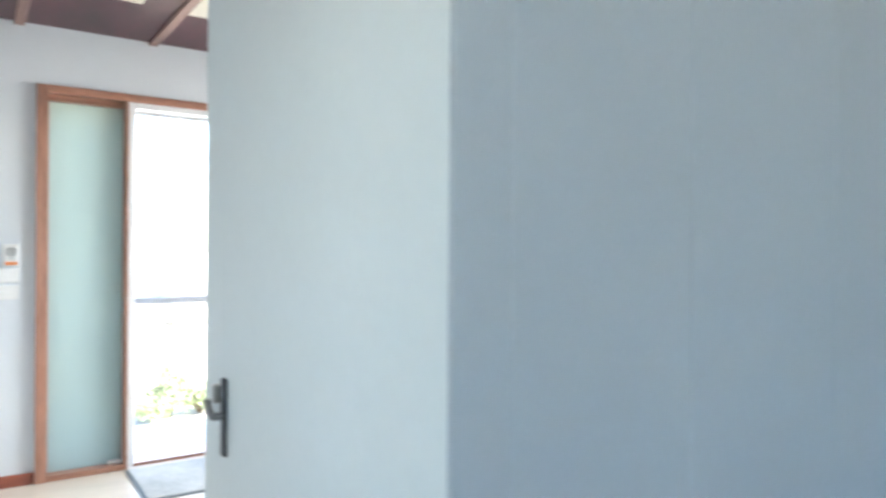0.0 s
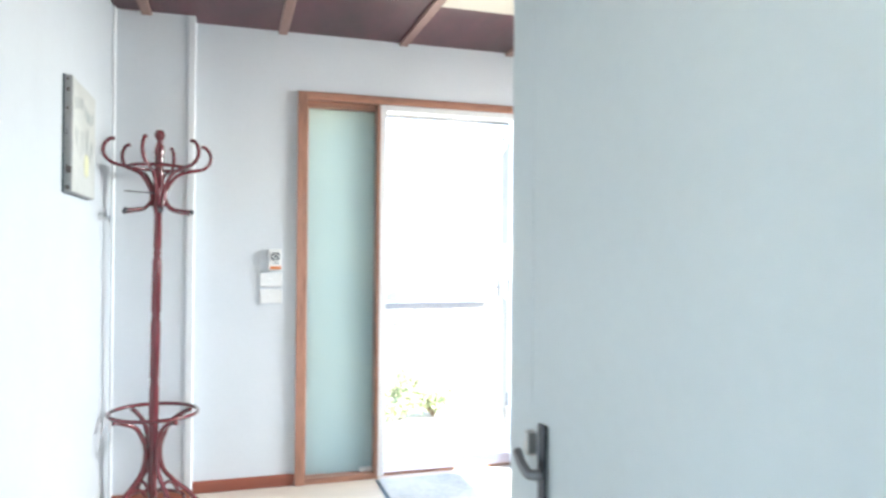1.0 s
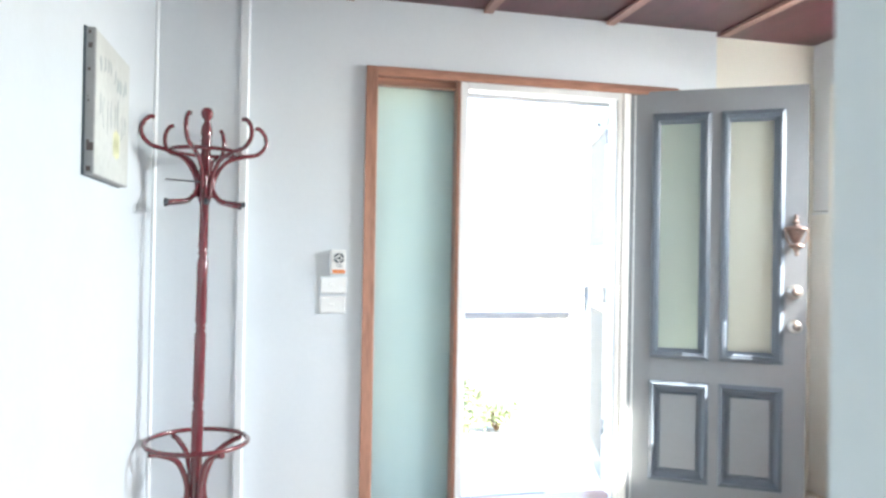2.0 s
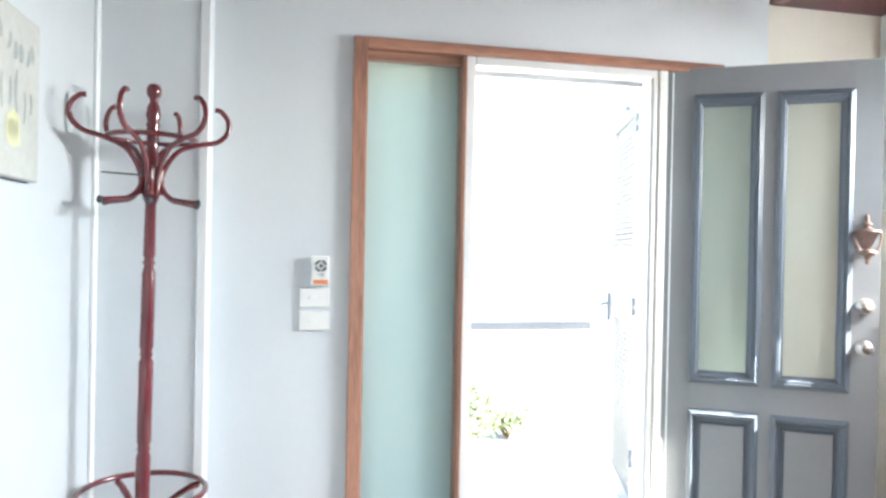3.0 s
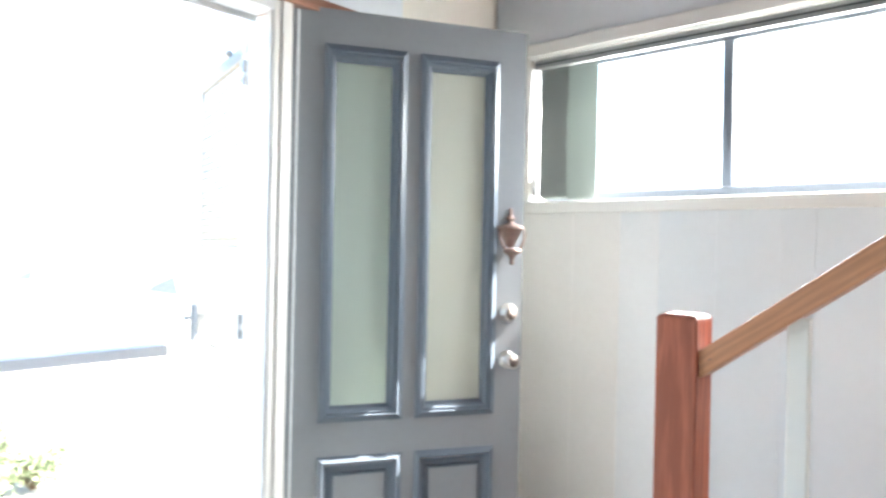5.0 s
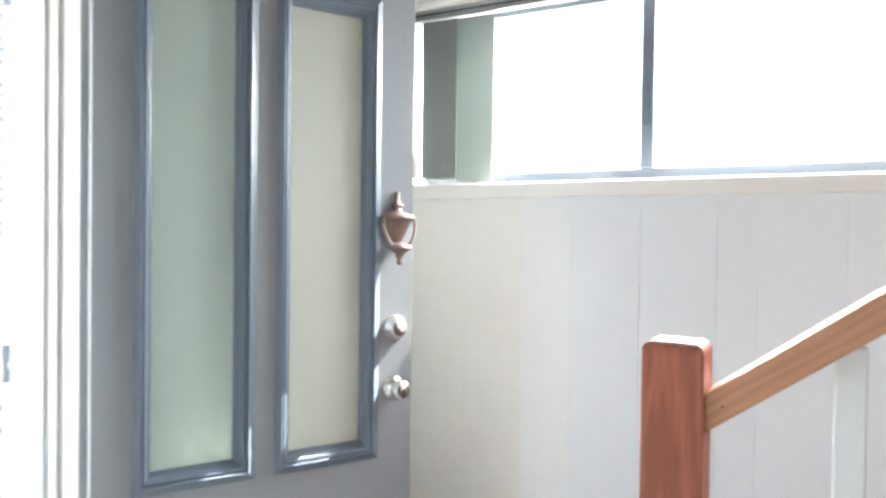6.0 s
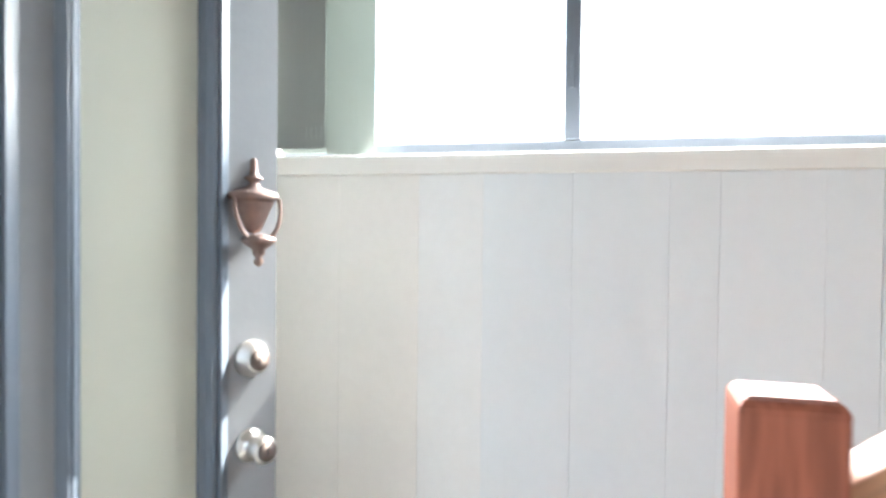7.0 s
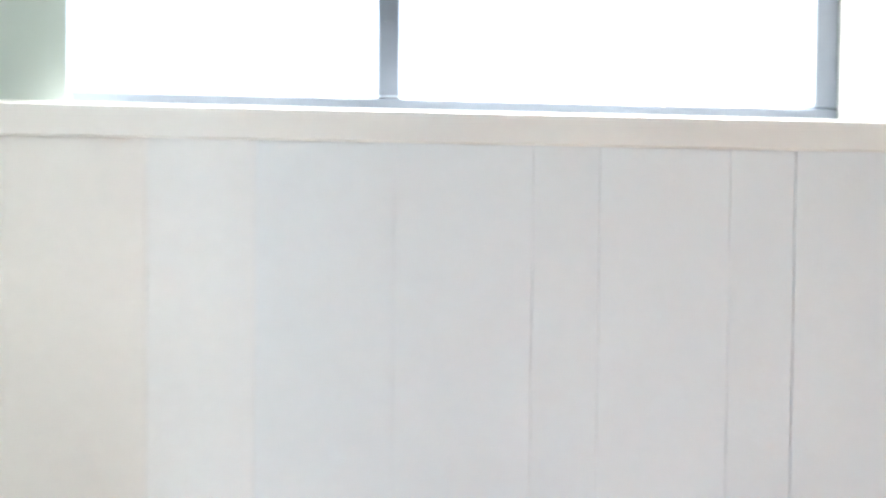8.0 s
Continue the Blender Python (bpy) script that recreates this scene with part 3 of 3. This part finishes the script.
# ---- bentwood coat stand ----
stand = base("coat_stand", pose(-0.511, 3.66, 0, 0, 0.62, 0), "dark red lacquered bentwood coat stand with curled hooks", "coat stand")
pole_profile = ((0.0, 0.10), (0.02, 0.105), (0.022, 0.2), (0.0225, 0.62), (0.018, 0.635), (0.022, 0.645), (0.018, 0.655), (0.0225, 0.668), (0.0225, 0.92), (0.017, 0.935), (0.021, 0.945), (0.017, 0.955),
                (0.022, 0.97), (0.021, 1.2), (0.015, 1.225), (0.02, 1.235), (0.015, 1.245), (0.019, 1.26), (0.017, 1.42), (0.024, 1.44), (0.024, 1.56), (0.019, 1.58), (0.018, 1.64), (0.022, 1.65), (0.018, 1.66),
                (0.022, 1.67), (0.018, 1.68), (0.023, 1.70), (0.02, 1.725), (0.014, 1.74), (0.012, 1.75), (0.022, 1.765), (0.024, 1.782), (0.018, 1.797), (0.0, 1.803))
part("pole", lathe(bmesh.new(), pole_profile, None, 20), MAHOGANY, stand, soft=True)


def radial(a, pts):
    return smooth_path([(r * math.cos(a), r * math.sin(a), z) for r, z in pts])


for k in range(6):
    a = radians(60 * k + 19)
    hook = part("hook", tube(bmesh.new(), radial(a, ((0.03, 1.45), (0.034, 1.52), (0.075, 1.59), (0.14, 1.62), (0.2, 1.636), (0.232, 1.67), (0.232, 1.71), (0.21, 1.738), (0.19, 1.742))), 0.0086, 8),
                MAHOGANY, stand, soft=True)
    part("peg", tube(bmesh.new(), radial(a + 0.35, ((0.03, 1.54), (0.034, 1.48), (0.065, 1.44), (0.11, 1.43), (0.155, 1.425))), 0.0085, 8), MAHOGANY, stand, soft=True)
    part("peg_tip", lathe(bmesh.new(), ((0.0, 0), (0.011, 0.003), (0.012, 0.012), (0.0, 0.018)), pose(0.152 * math.cos(a + 0.35), 0.152 * math.sin(a + 0.35), 1.425, 0, 90, math.degrees(a + 0.35)), 10),
         BLACK_METAL, stand, "black peg tip", soft=True)
circle = lambda r, z, n=40: [(r * math.cos(2 * math.pi * k / n), r * math.sin(2 * math.pi * k / n), z) for k in range(n)]
part("hook_band", tube(bmesh.new(), circle(0.13, 1.628), 0.008, 8, True), MAHOGANY, stand, soft=True)
part("umbrella_ring", tube(bmesh.new(), circle(0.19, 0.507), 0.0095, 8, True), MAHOGANY, stand, soft=True)
for k in range(4):
    a = radians(90 * k + 35)
    part("leg", tube(bmesh.new(), radial(a, ((0.19, 0.49), (0.15, 0.482), (0.08, 0.445), (0.042, 0.37), (0.035, 0.31), (0.055, 0.235), (0.115, 0.165), (0.175, 0.11), (0.225, 0.05), (0.25, 0.012))), 0.011, 10), MAHOGANY, stand, soft=True)
    part("brace", tube(bmesh.new(), radial(a, ((0.03, 0.13), (0.06, 0.165), (0.1, 0.165), (0.135, 0.11))), 0.008, 8), MAHOGANY, stand, soft=True)
part("foot_ring", tube(bmesh.new(), circle(0.14, 0.105), 0.008, 8, True), MAHOGANY, stand, soft=True)
part("thin_rod", tube(bmesh.new(), [(0.0, -0.026, 1.508), (-0.14, -0.03, 1.513)], 0.003, 6), BLACK_METAL, stand, "thin dark metal rod")

# ---- inner door, open at a right angle ----
inner = base("inner_door", pose(0.378, 0.472, 0.020, 0, 0, 92.3), "plain white flush interior door standing open, dark lever handle", "door")
part("leaf", B(0.0, 0.8083, 0.001, 0.038, 0, 2.04, bev=0.0006), DOOR_WHITE, inner)
part("lock_stile", B(0.8085, 0.892, 0.0, 0.0385, 0, 2.04, bev=0.0012), DOOR_WHITE, inner, "smooth edge strip of the door")
handle = part("handle_plate", B(0.751, 0.775, 0.0385, 0.0455, 0.80, 0.962, bev=0.0034, seg=3), BLACK_METAL, inner, "dark metal lever handle on a long plate")
part("lever", tube(bmesh.new(), smooth_path([(0.763, 0.045, 0.884), (0.763, 0.058, 0.884), (0.770, 0.064, 0.885), (0.795, 0.063, 0.893), (0.822, 0.058, 0.904)]), 0.0085, 10), LEVER, handle, "dull grey lever", soft=True)
part("thumb_turn", B(0.790, 0.805, 0.0385, 0.055, 0.905, 0.945, bev=0.003), STEEL, handle)

# ---- high window with a drawn-back vertical blind ----
win = base("window_1", pose(2.75, 3.1, WZ0), "wide high window with grey aluminium sashes and a cream timber surround", "window", kind="structure")
y0, y1, h = WY0 - 3.1, WY1 - 3.1, WZ1 - WZ0
part("lining", B(-0.145, 0.05, y0, y1, -0.006, 0.005), TRIM, win)
part("lining", B(-0.145, 0.05, y0, y1, h - 0.012, h), TRIM, win)
part("lining", B(-0.145, 0.05, y0, y0 + 0.012, 0.0125, h - 0.0125), TRIM, win)
part("lining", B(-0.145, 0.05, y1 - 0.012, y1, 0.0125, h - 0.0125), TRIM, win)
part("architrave", B(-0.155, -0.1455, y0 - 0.045, y1 + 0.045, -0.046, 0.002, bev=0.003), TRIM, win, "cream painted sill trim")
part("architrave", B(-0.155, -0.1455, y0 - 0.045, y1 + 0.045, h - 0.004, h + 0.05, bev=0.003), TRIM, win)
part("architrave", B(-0.155, -0.1455, y0 - 0.045, y0 + 0.004, 0.0045, h - 0.0045, bev=0.003), TRIM, win)
part("architrave", B(-0.155, -0.1455, y1 - 0.004, y1 + 0.045, 0.0045, h - 0.0045, bev=0.003), TRIM, win)
ya, yb = y0 + 0.0125, y1 - 0.0125
part("sash_rail", B(-0.02, 0.02, ya, yb, 0.0052, 0.046, bev=0.003), ALU, win)
part("sash_rail", B(-0.02, 0.02, ya, yb, h - 0.04, h - 0.0125, bev=0.003), ALU, win)
part("sash_stile", B(-0.019, 0.019, ya, ya + 0.044, 0.0465, h - 0.0405, bev=0.003), ALU, win)
part("sash_stile", B(-0.019, 0.019, yb - 0.03, yb, 0.0465, h - 0.0405, bev=0.003), ALU, win)
mull = part("mullion", B(-0.024, 0.019, 0.006, 0.046, 0.0465, h - 0.0405, bev=0.003), ALU, win)
part("latch", B(-0.029, -0.0242, 0.021, 0.032, 0.17, 0.25, bev=0.0006), ALU, mull)
part("catch", B(-0.030, -0.0195, ya + 0.05, ya + 0.066, 0.05, 0.15, bev=0.004, seg=2), PLASTIC, win, "white plastic sash catch")
part("stop_block", B(-0.12, -0.085, yb - 0.018, yb - 0.0002, 0.03, 0.11, bev=0.002), ALU_WHITE, win, "small grey stop block")
for a, b in ((ya + 0.044, 0.006), (0.046, yb - 0.03)):
    p = part("pane", B(0.0, 0.005, a, b, 0.0465, h - 0.0405), GLASS, win, "clear window glass")
    p.visible_shadow = False

blind = base("vertical_blind", pose(2.645, 3.1, WZ0), "grey-green vertical blind drawn back to one end of the window", "blind")
part("head_track", B(-0.02, 0.022, ya + 0.002, yb - 0.002, h - 0.045, h - 0.0125, bev=0.003), TRACK, blind, "grey metal head track")
part("track_lip", B(-0.0235, -0.0145, ya + 0.002, yb - 0.002, h - 0.0505, h - 0.0455, bev=0.001), TRACK, blind, "thin lower lip of the track")
part("track_slot", B(-0.0225, -0.0203, ya + 0.004, yb - 0.004, h - 0.034, h - 0.028), BLACK_METAL, blind)
for ys, zb, rz, dx in ((0.698, 0.026, 1.5, -0.010), (0.568, 0.012, -1, 0.004), (0.696, 0.016, 1.5, 0.012)):
    bm = bmesh.new()
    n = 8
    rows = []
    for z in (zb, h - 0.051):
        rows.append([bm.verts.new((0.006 * math.sin(math.pi * k / n), -0.066 + 0.132 * k / n, z)) for k in range(n + 1)])
    for k in range(n):
        bm.faces.new((rows[0][k], rows[0][k + 1], rows[1][k + 1], rows[1][k]))
    bm.normal_update()
    bmesh.ops.solidify(bm, geom=bm.faces[:], thickness=0.0012)
    ob = part("slat", bm, BLIND, blind, "grey-green cloth slat")
    ob.matrix_basis = pose(dx, ys, 0, 0, 0, rz)
for k in range(4):
    part("chain_bead", lathe(bmesh.new(), ((0.0, 0), (0.0009, 0.002), (0.0009, 0.026), (0.0014, 0.028), (0.0, 0.031)), pose(-0.016, 0.64 + 0.0135 * k, 0.05), 6), PIC_GREY, blind)

# ---- stair with post and handrail ----
XS0, XS1 = 1.665, 2.608
stair = base("staircase", pose(XS0, 2.80, 0), "painted timber stair rising along the boarded wall", "staircase", kind="structure")
RISE, GO = 0.18, 0.26
for k in range(13):
    part("tread", B(0, XS1 - XS0, -GO * (k + 1), -GO * k + 0.02, RISE * (k + 1) - 0.03, RISE * (k + 1), bev=0.004), PINE_RAIL, stair)
    part("riser", B(0.004, XS1 - XS0, -GO * k - 0.018, -GO * k, RISE * k, RISE * (k + 1) - 0.0305), TRIM, stair)

rail = base("balustrade", pose(1.73, 2.8465, 0), "varnished reddish pine newel post with a sloping handrail", "balustrade")
bm = B(-0.045, 0.045, -0.0465, 0.0465, 0.0, 1.186)
crown = [e for e in bm.edges if min(v.co.z for v in e.verts) > 1.18]
bmesh.ops.bevel(bm, geom=crown, offset=0.017, segments=4, affect="EDGES", profile=0.5)
corners = [e for e in bm.edges if abs(e.verts[0].co.z - e.verts[1].co.z) > 1.0]
bmesh.ops.bevel(bm, geom=corners, offset=0.0035, segments=2, affect="EDGES", profile=0.5)
part("newel_post", bm, PINE, rail, "reddish pine post with a rounded top")
SL = 0.74
bm = bmesh.new()
yz = []
for y, top in ((-0.0467, 0), (-2.3, 0), (-2.3, 1), (-0.0467, 1)):
    yz.append((y, 1.049 + SL * (-0.0467 - y) + 0.060 * top))
a = [bm.verts.new((-0.034, y, z)) for y, z in yz]
b = [bm.verts.new((0.034, y, z)) for y, z in yz]
bm.faces.new(a)
bm.faces.new(b[::-1])
for k in range(4):
    bm.faces.new((a[k], b[k], b[(k + 1) % 4], a[(k + 1) % 4]))
bmesh.ops.bevel(bm, geom=bm.edges[:], offset=0.004, segments=2, affect="EDGES", profile=0.6)
hr = part("handrail", bm, PINE_RAIL, rail, "sloping varnished pine handrail")
part("screw_hole", lathe(bmesh.new(), ((0.002, 0), (0.002, 0.002)), pose(-0.0325, -0.072, 1.094, 0, -90, 0), 8), BLACK_METAL, hr)
for k in range(8):
    y = -0.2385 - 0.26 * k
    part("baluster", B(-0.011, 0.011, y - 0.021, y + 0.021, RISE * (math.floor((-y - 0.043) / GO) + 1) + 0.001, 1.051 + SL * (-0.0467 - y) + 0.002, bev=0.003), TRIM, rail, "white painted flat baluster")

# ---- mats ----
rug = base("door_mat", pose(1.035, 3.685, 0), "worn grey-blue pile door mat on the pale floor", "mat")
part("mat_top", B(-0.43, 0.43, -0.27, 0.27, 0.001, 0.012, bev=0.004, seg=2), RUG, rug)
part("edging", B(-0.445, 0.445, -0.285, 0.285, 0.0, 0.006, bev=0.002), PLASTIC_GREY, rug, "dark rubber edging")

# ---- outside ----
bm = bmesh.new()
lines = [[bm.verts.new((x, y, z)) for x in (-600, 600)] for y, z in ((-400, -0.9), (13, -0.9), (20, -1.3), (34, -3.2), (52, -5.6), (64, -6.0), (900, -6.0))]
for a, b in zip(lines, lines[1:]):
    bm.faces.new((a[0], a[1], b[1], b[0]))
structure("ground", bm, GROUND, "pale dry ground round the house", "ground")
structure("porch", B(-1.2, 2.4, 4.241, 5.2, -0.9, -0.05, bev=0.01), CONCRETE, "pale concrete porch slab", "porch")
for k in range(3):
    structure("porch_step", B(1.75, 2.9, 5.201 + 0.3 * k, 5.5 + 0.3 * k, -0.9, -0.25 - 0.2 * k, bev=0.01), CONCRETE, "pale concrete garden step", "step")
structure("wall_base", B(-2.95, 2.95, -4.35, 4.24, -0.9, -0.121), CONCRETE, "plain concrete base of the house", "wall")

grille = base("porch_mat", pose(0.93, 4.365, -0.05), "narrow grey open-grid rubber mat on the porch", "mat")
for k in range(24):
    part("bar", B(-0.29 + 0.0245 * k, -0.28 + 0.0245 * k, -0.05, 0.05, 0.0, 0.012), RUBBER, grille)
for k in range(3):
    part("cross_bar", B(-0.289, 0.284, -0.05 + 0.045 * k, -0.04 + 0.045 * k, 0.0008, 0.0112), RUBBER, grille)

fence = base("porch_balustrade", pose(0.2, 5.05, -0.05), "weathered grey porch rail on white posts", "balustrade")
part("capping", B(-1.4, 1.402, -0.05, 0.05, 0.895, 0.94, bev=0.004), RAIL_GREY, fence, "weathered grey capping rail")
for x in (-1.3, 0.2):
    part("post", B(x - 0.04, x + 0.04, -0.04, 0.04, 0.0, 0.894, bev=0.004), WEATHERBOARD, fence)

# screen door folded out over the porch
sd = base("screen_door", pose(1.512, 4.252, 0.0, 0, 0, 73.2), "white aluminium screen door with diamond mesh, open outwards", "screen door")
SW = 0.79
part("stile", B(0.0, 0.055, 0, 0.028, 0.02, 2.01, bev=0.003), ALU_WHITE, sd)
part("stile", B(SW - 0.055, SW, 0, 0.028, 0.02, 2.01, bev=0.003), ALU_WHITE, sd)
part("corner_bracket", B(0.0, 0.05, 0.0285, 0.034, 1.955, 2.0, bev=0.002), LEVER, sd, "small metal corner bracket")
for z0, z1 in ((0.02, 0.14), (0.94, 1.31), (1.95, 2.01)):
    part("rail", B(0.0555, SW - 0.0555, 0.001, 0.027, z0, z1, bev=0.003), SCREEN, sd)
for z0, z1, thick in ((0.14, 0.94, 0.0034), (1.31, 1.95, 0.0032)):
    bm = bmesh.new()
    x0, x1 = 0.0555, SW - 0.0555
    step = 0.056
    for sgn in (1, -1):
        c = -3.0
        while c < 5.0:
            q = []
            for x in (x0, x1):
                q.append((x, c + sgn * 1.1 * x))
            (xa, za), (xb, zb) = q
            t0, t1 = 0.0, 1.0
            dz = zb - za
            lo, hi = sorted(((z0 - za) / dz, (z1 - za) / dz))
            t0, t1 = max(t0, lo), min(t1, hi)
            if t1 - t0 > 0.02:
                tube(bm, [(xa + (xb - xa) * t, 0.014 + 0.004 * sgn, za + dz * t) for t in (t0, t1)], thick, 4)
            c += step
    tagged(part("mesh_grille", bm, GRILLE, sd, "white diamond grille"), kind="stuff")
lockp = part("lock", B(SW - 0.045, SW + 0.004, 0.0285, 0.045, 0.9, 1.06, bev=0.004), TRACK, sd, "grey screen door lock")
part("lock_lever", tube(bmesh.new(), [(SW - 0.03, 0.046, 1.0), (SW - 0.03, 0.076, 1.0), (SW - 0.12, 0.081, 1.0)], 0.007, 8), TRACK, lockp)
for z in (0.3, 1.0, 1.85):
    part("hinge", lathe(bmesh.new(), ((0.009, 0), (0.009, 0.03), (0.006, 0.032), (0.006, 0.048), (0.009, 0.05), (0.009, 0.085)), pose(0.006, 0.0365, z), 10), LEVER, sd, "grey butt hinge")
part("closer", tube(bmesh.new(), [(0.12, 0.058, 1.98), (0.36, 0.073, 1.98)], 0.013, 10), LEVER, sd, "grey tube door closer")


# garden shrubs: stems and many small leaves
def shrub(x, y, z, r, height, seed, label):
    g = random.Random(seed)
    s = base("shrub", pose(x, y, z), label, "shrub", "garden shrubs")
    bm = bmesh.new()
    tips = []
    for k in range(16):
        a, e = g.uniform(0, 6.28), g.uniform(0.35, 1.0)
        end = Vector((r * math.cos(a) * g.uniform(0.4, 1), r * math.sin(a) * g.uniform(0.4, 1), height * e))
        mid = end * 0.5 + Vector((g.uniform(-0.05, 0.05), g.uniform(-0.05, 0.05), height * 0.12))
        tube(bm, smooth_path([(0, 0, 0), mid, end], 4), 0.009, 5)
        tips += [mid, end, (mid + end) / 2]
    tagged(part("stem", bm, STEM, s), kind="stuff")
    bm = bmesh.new()
    for t in tips:
        for k in range(26):
            c = t + Vector((g.gauss(0, r * 0.16), g.gauss(0, r * 0.16), g.gauss(0, height * 0.09)))
            m = Matrix.LocRotScale(c, Euler((g.uniform(0, 6), g.uniform(0, 6), g.uniform(0, 6))), None)
            l, w = g.uniform(0.03, 0.06), g.uniform(0.012, 0.024)
            v = [bm.verts.new(m @ Vector(q)) for q in ((0, 0, 0), (l * 0.5, w, 0.006), (l, 0, 0), (l * 0.5, -w, 0.006))]
            bm.faces.new(v)
    tagged(part("leaves", bm, LEAF, s), kind="stuff")
    return s


shrub(2.02, 9.1, -0.9, 0.34, 0.78, 3, "upright yellow-green garden shrub in bright sun")
shrub(2.36, 9.0, -0.9, 0.3, 0.42, 4, "small green garden plant in bright sun")
shrub(1.78, 8.8, -0.9, 0.36, 0.34, 5, "low spreading garden plant in bright sun")

# far houses and hedges across the valley
rng = random.Random(11)
for x in (-6.0, 4.0, 12.5, 20.0, 29.0, 36.5, 46.0, 55.0, 64.0):
    y = 72 + rng.uniform(-4, 10)
    w, d, hh = rng.uniform(6, 10), rng.uniform(5, 8), rng.uniform(2.2, 3.0)
    hs = base("far_house", pose(x, y, -6.0), "small far house with a low pitched roof", "house", "far houses")
    part("wall", B(-w / 2, w / 2, -d / 2, d / 2, 0, hh), BRICK, hs)
    bm = bmesh.new()
    v = [bm.verts.new(p) for p in ((-w / 2 - 0.4, -d / 2 - 0.4, hh), (w / 2 + 0.4, -d / 2 - 0.4, hh), (w / 2 + 0.4, d / 2 + 0.4, hh), (-w / 2 - 0.4, d / 2 + 0.4, hh),
                                   (-w / 2 + 1, 0, hh + 1.6), (w / 2 - 1, 0, hh + 1.6))]
    for f in ((0, 1, 5, 4), (1, 2, 5), (2, 3, 4, 5), (3, 0, 4), (3, 2, 1, 0)):
        bm.faces.new([v[i] for i in f])
    part("roof", bm, FAR_ROOF, hs)
    for xx in (-w * 0.3, 0.0, w * 0.3):
        part("window", B(xx - 0.6, xx + 0.6, -d / 2 - 0.03, -d / 2 - 0.002, 0.9, 2.0), FAR_GLASS, hs)

tall = base("far_house", pose(41.6, 84.0, -6.0), "taller pale blue far house on the slope", "house", "far houses")
part("wall", B(-1.6, 1.6, -3, 3, 0, 7.0), PALE_BLUE, tall)
part("roof", B(-1.7, 1.7, -3.1, 3.1, 7.001, 7.15, bev=0.05), FAR_ROOF, tall)
for zz in (1.2, 4.4):
    for xx in (-0.8, 0.8):
        part("window", B(xx - 0.5, xx + 0.5, -3.03, -3.002, zz, zz + 1.2), FAR_GLASS, tall)
g = random.Random(5)
bm = bmesh.new()
for k in range(260):
    c = Vector((8 + 0.15 * k, 66 + g.uniform(-1.6, 1.6), -6.0 + g.uniform(0.1, 0.9)))
    bmesh.ops.create_icosphere(bm, subdivisions=1, radius=g.uniform(0.15, 0.45), matrix=Matrix.Translation(c) @ Matrix.Diagonal((1.2, 0.8, g.uniform(0.6, 1.2), 1)))
for v in bm.verts:
    v.co += Vector((g.uniform(-0.1, 0.1), g.uniform(-0.1, 0.1), g.uniform(-0.1, 0.1)))
tagged(mesh_object("hedge", bm, HEDGE), "dry yellow-green hedge before the far houses", "hedge", kind="stuff")

# ---- boards, last ----
OPEN_JOINTS = (2.490, 2.080, 1.260)   # joints that have shrunk apart


def boards(parent, edges, axis, at, depth, spans, mat):
    """Vertical boards between the edges, with a narrow recessed joint."""
    for z0, z1 in spans:
        for e0, e1 in zip(edges, edges[1:]):
            lo, hi = ((e + (0.0009 if e in OPEN_JOINTS else 0.00025 if e < 3.2 else 0.0001) * side) for e, side in ((min(e0, e1), 1), (max(e0, e1), -1)))
            if axis == "x":
                bm = B(at, at + depth, lo, hi, z0, z1, bev=0.0007)
            else:
                bm = B(lo, hi, at, at + depth, z0, z1, bev=0.0015)
            part("board", bm, mat, parent)


EB = (4.088, 3.68, 3.476, 3.319, 3.113, 2.904, 2.801, 2.595, 2.490, 2.285)
# Boards step from warm to cool white going away from the corner.
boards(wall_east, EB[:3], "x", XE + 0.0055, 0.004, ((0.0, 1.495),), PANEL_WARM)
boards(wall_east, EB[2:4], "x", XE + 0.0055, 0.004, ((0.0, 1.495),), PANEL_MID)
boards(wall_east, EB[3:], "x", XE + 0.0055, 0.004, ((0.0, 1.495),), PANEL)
boards(wall_east, (4.088, 2.285), "x", XE + 0.0055, 0.004, ((2.177, TOP - 0.001),), PANEL)
boards(wall_east, (2.285, 2.08, 1.97, 1.77, 1.57, 1.46, 1.260, 1.05, 0.94, 0.74, 0.54, 0.43, 0.23, 0.02, -0.2, -0.4, -0.6, -0.8, -0.99), "x", XE + 0.0055, 0.004, ((0.0, 4.79),), PANEL)
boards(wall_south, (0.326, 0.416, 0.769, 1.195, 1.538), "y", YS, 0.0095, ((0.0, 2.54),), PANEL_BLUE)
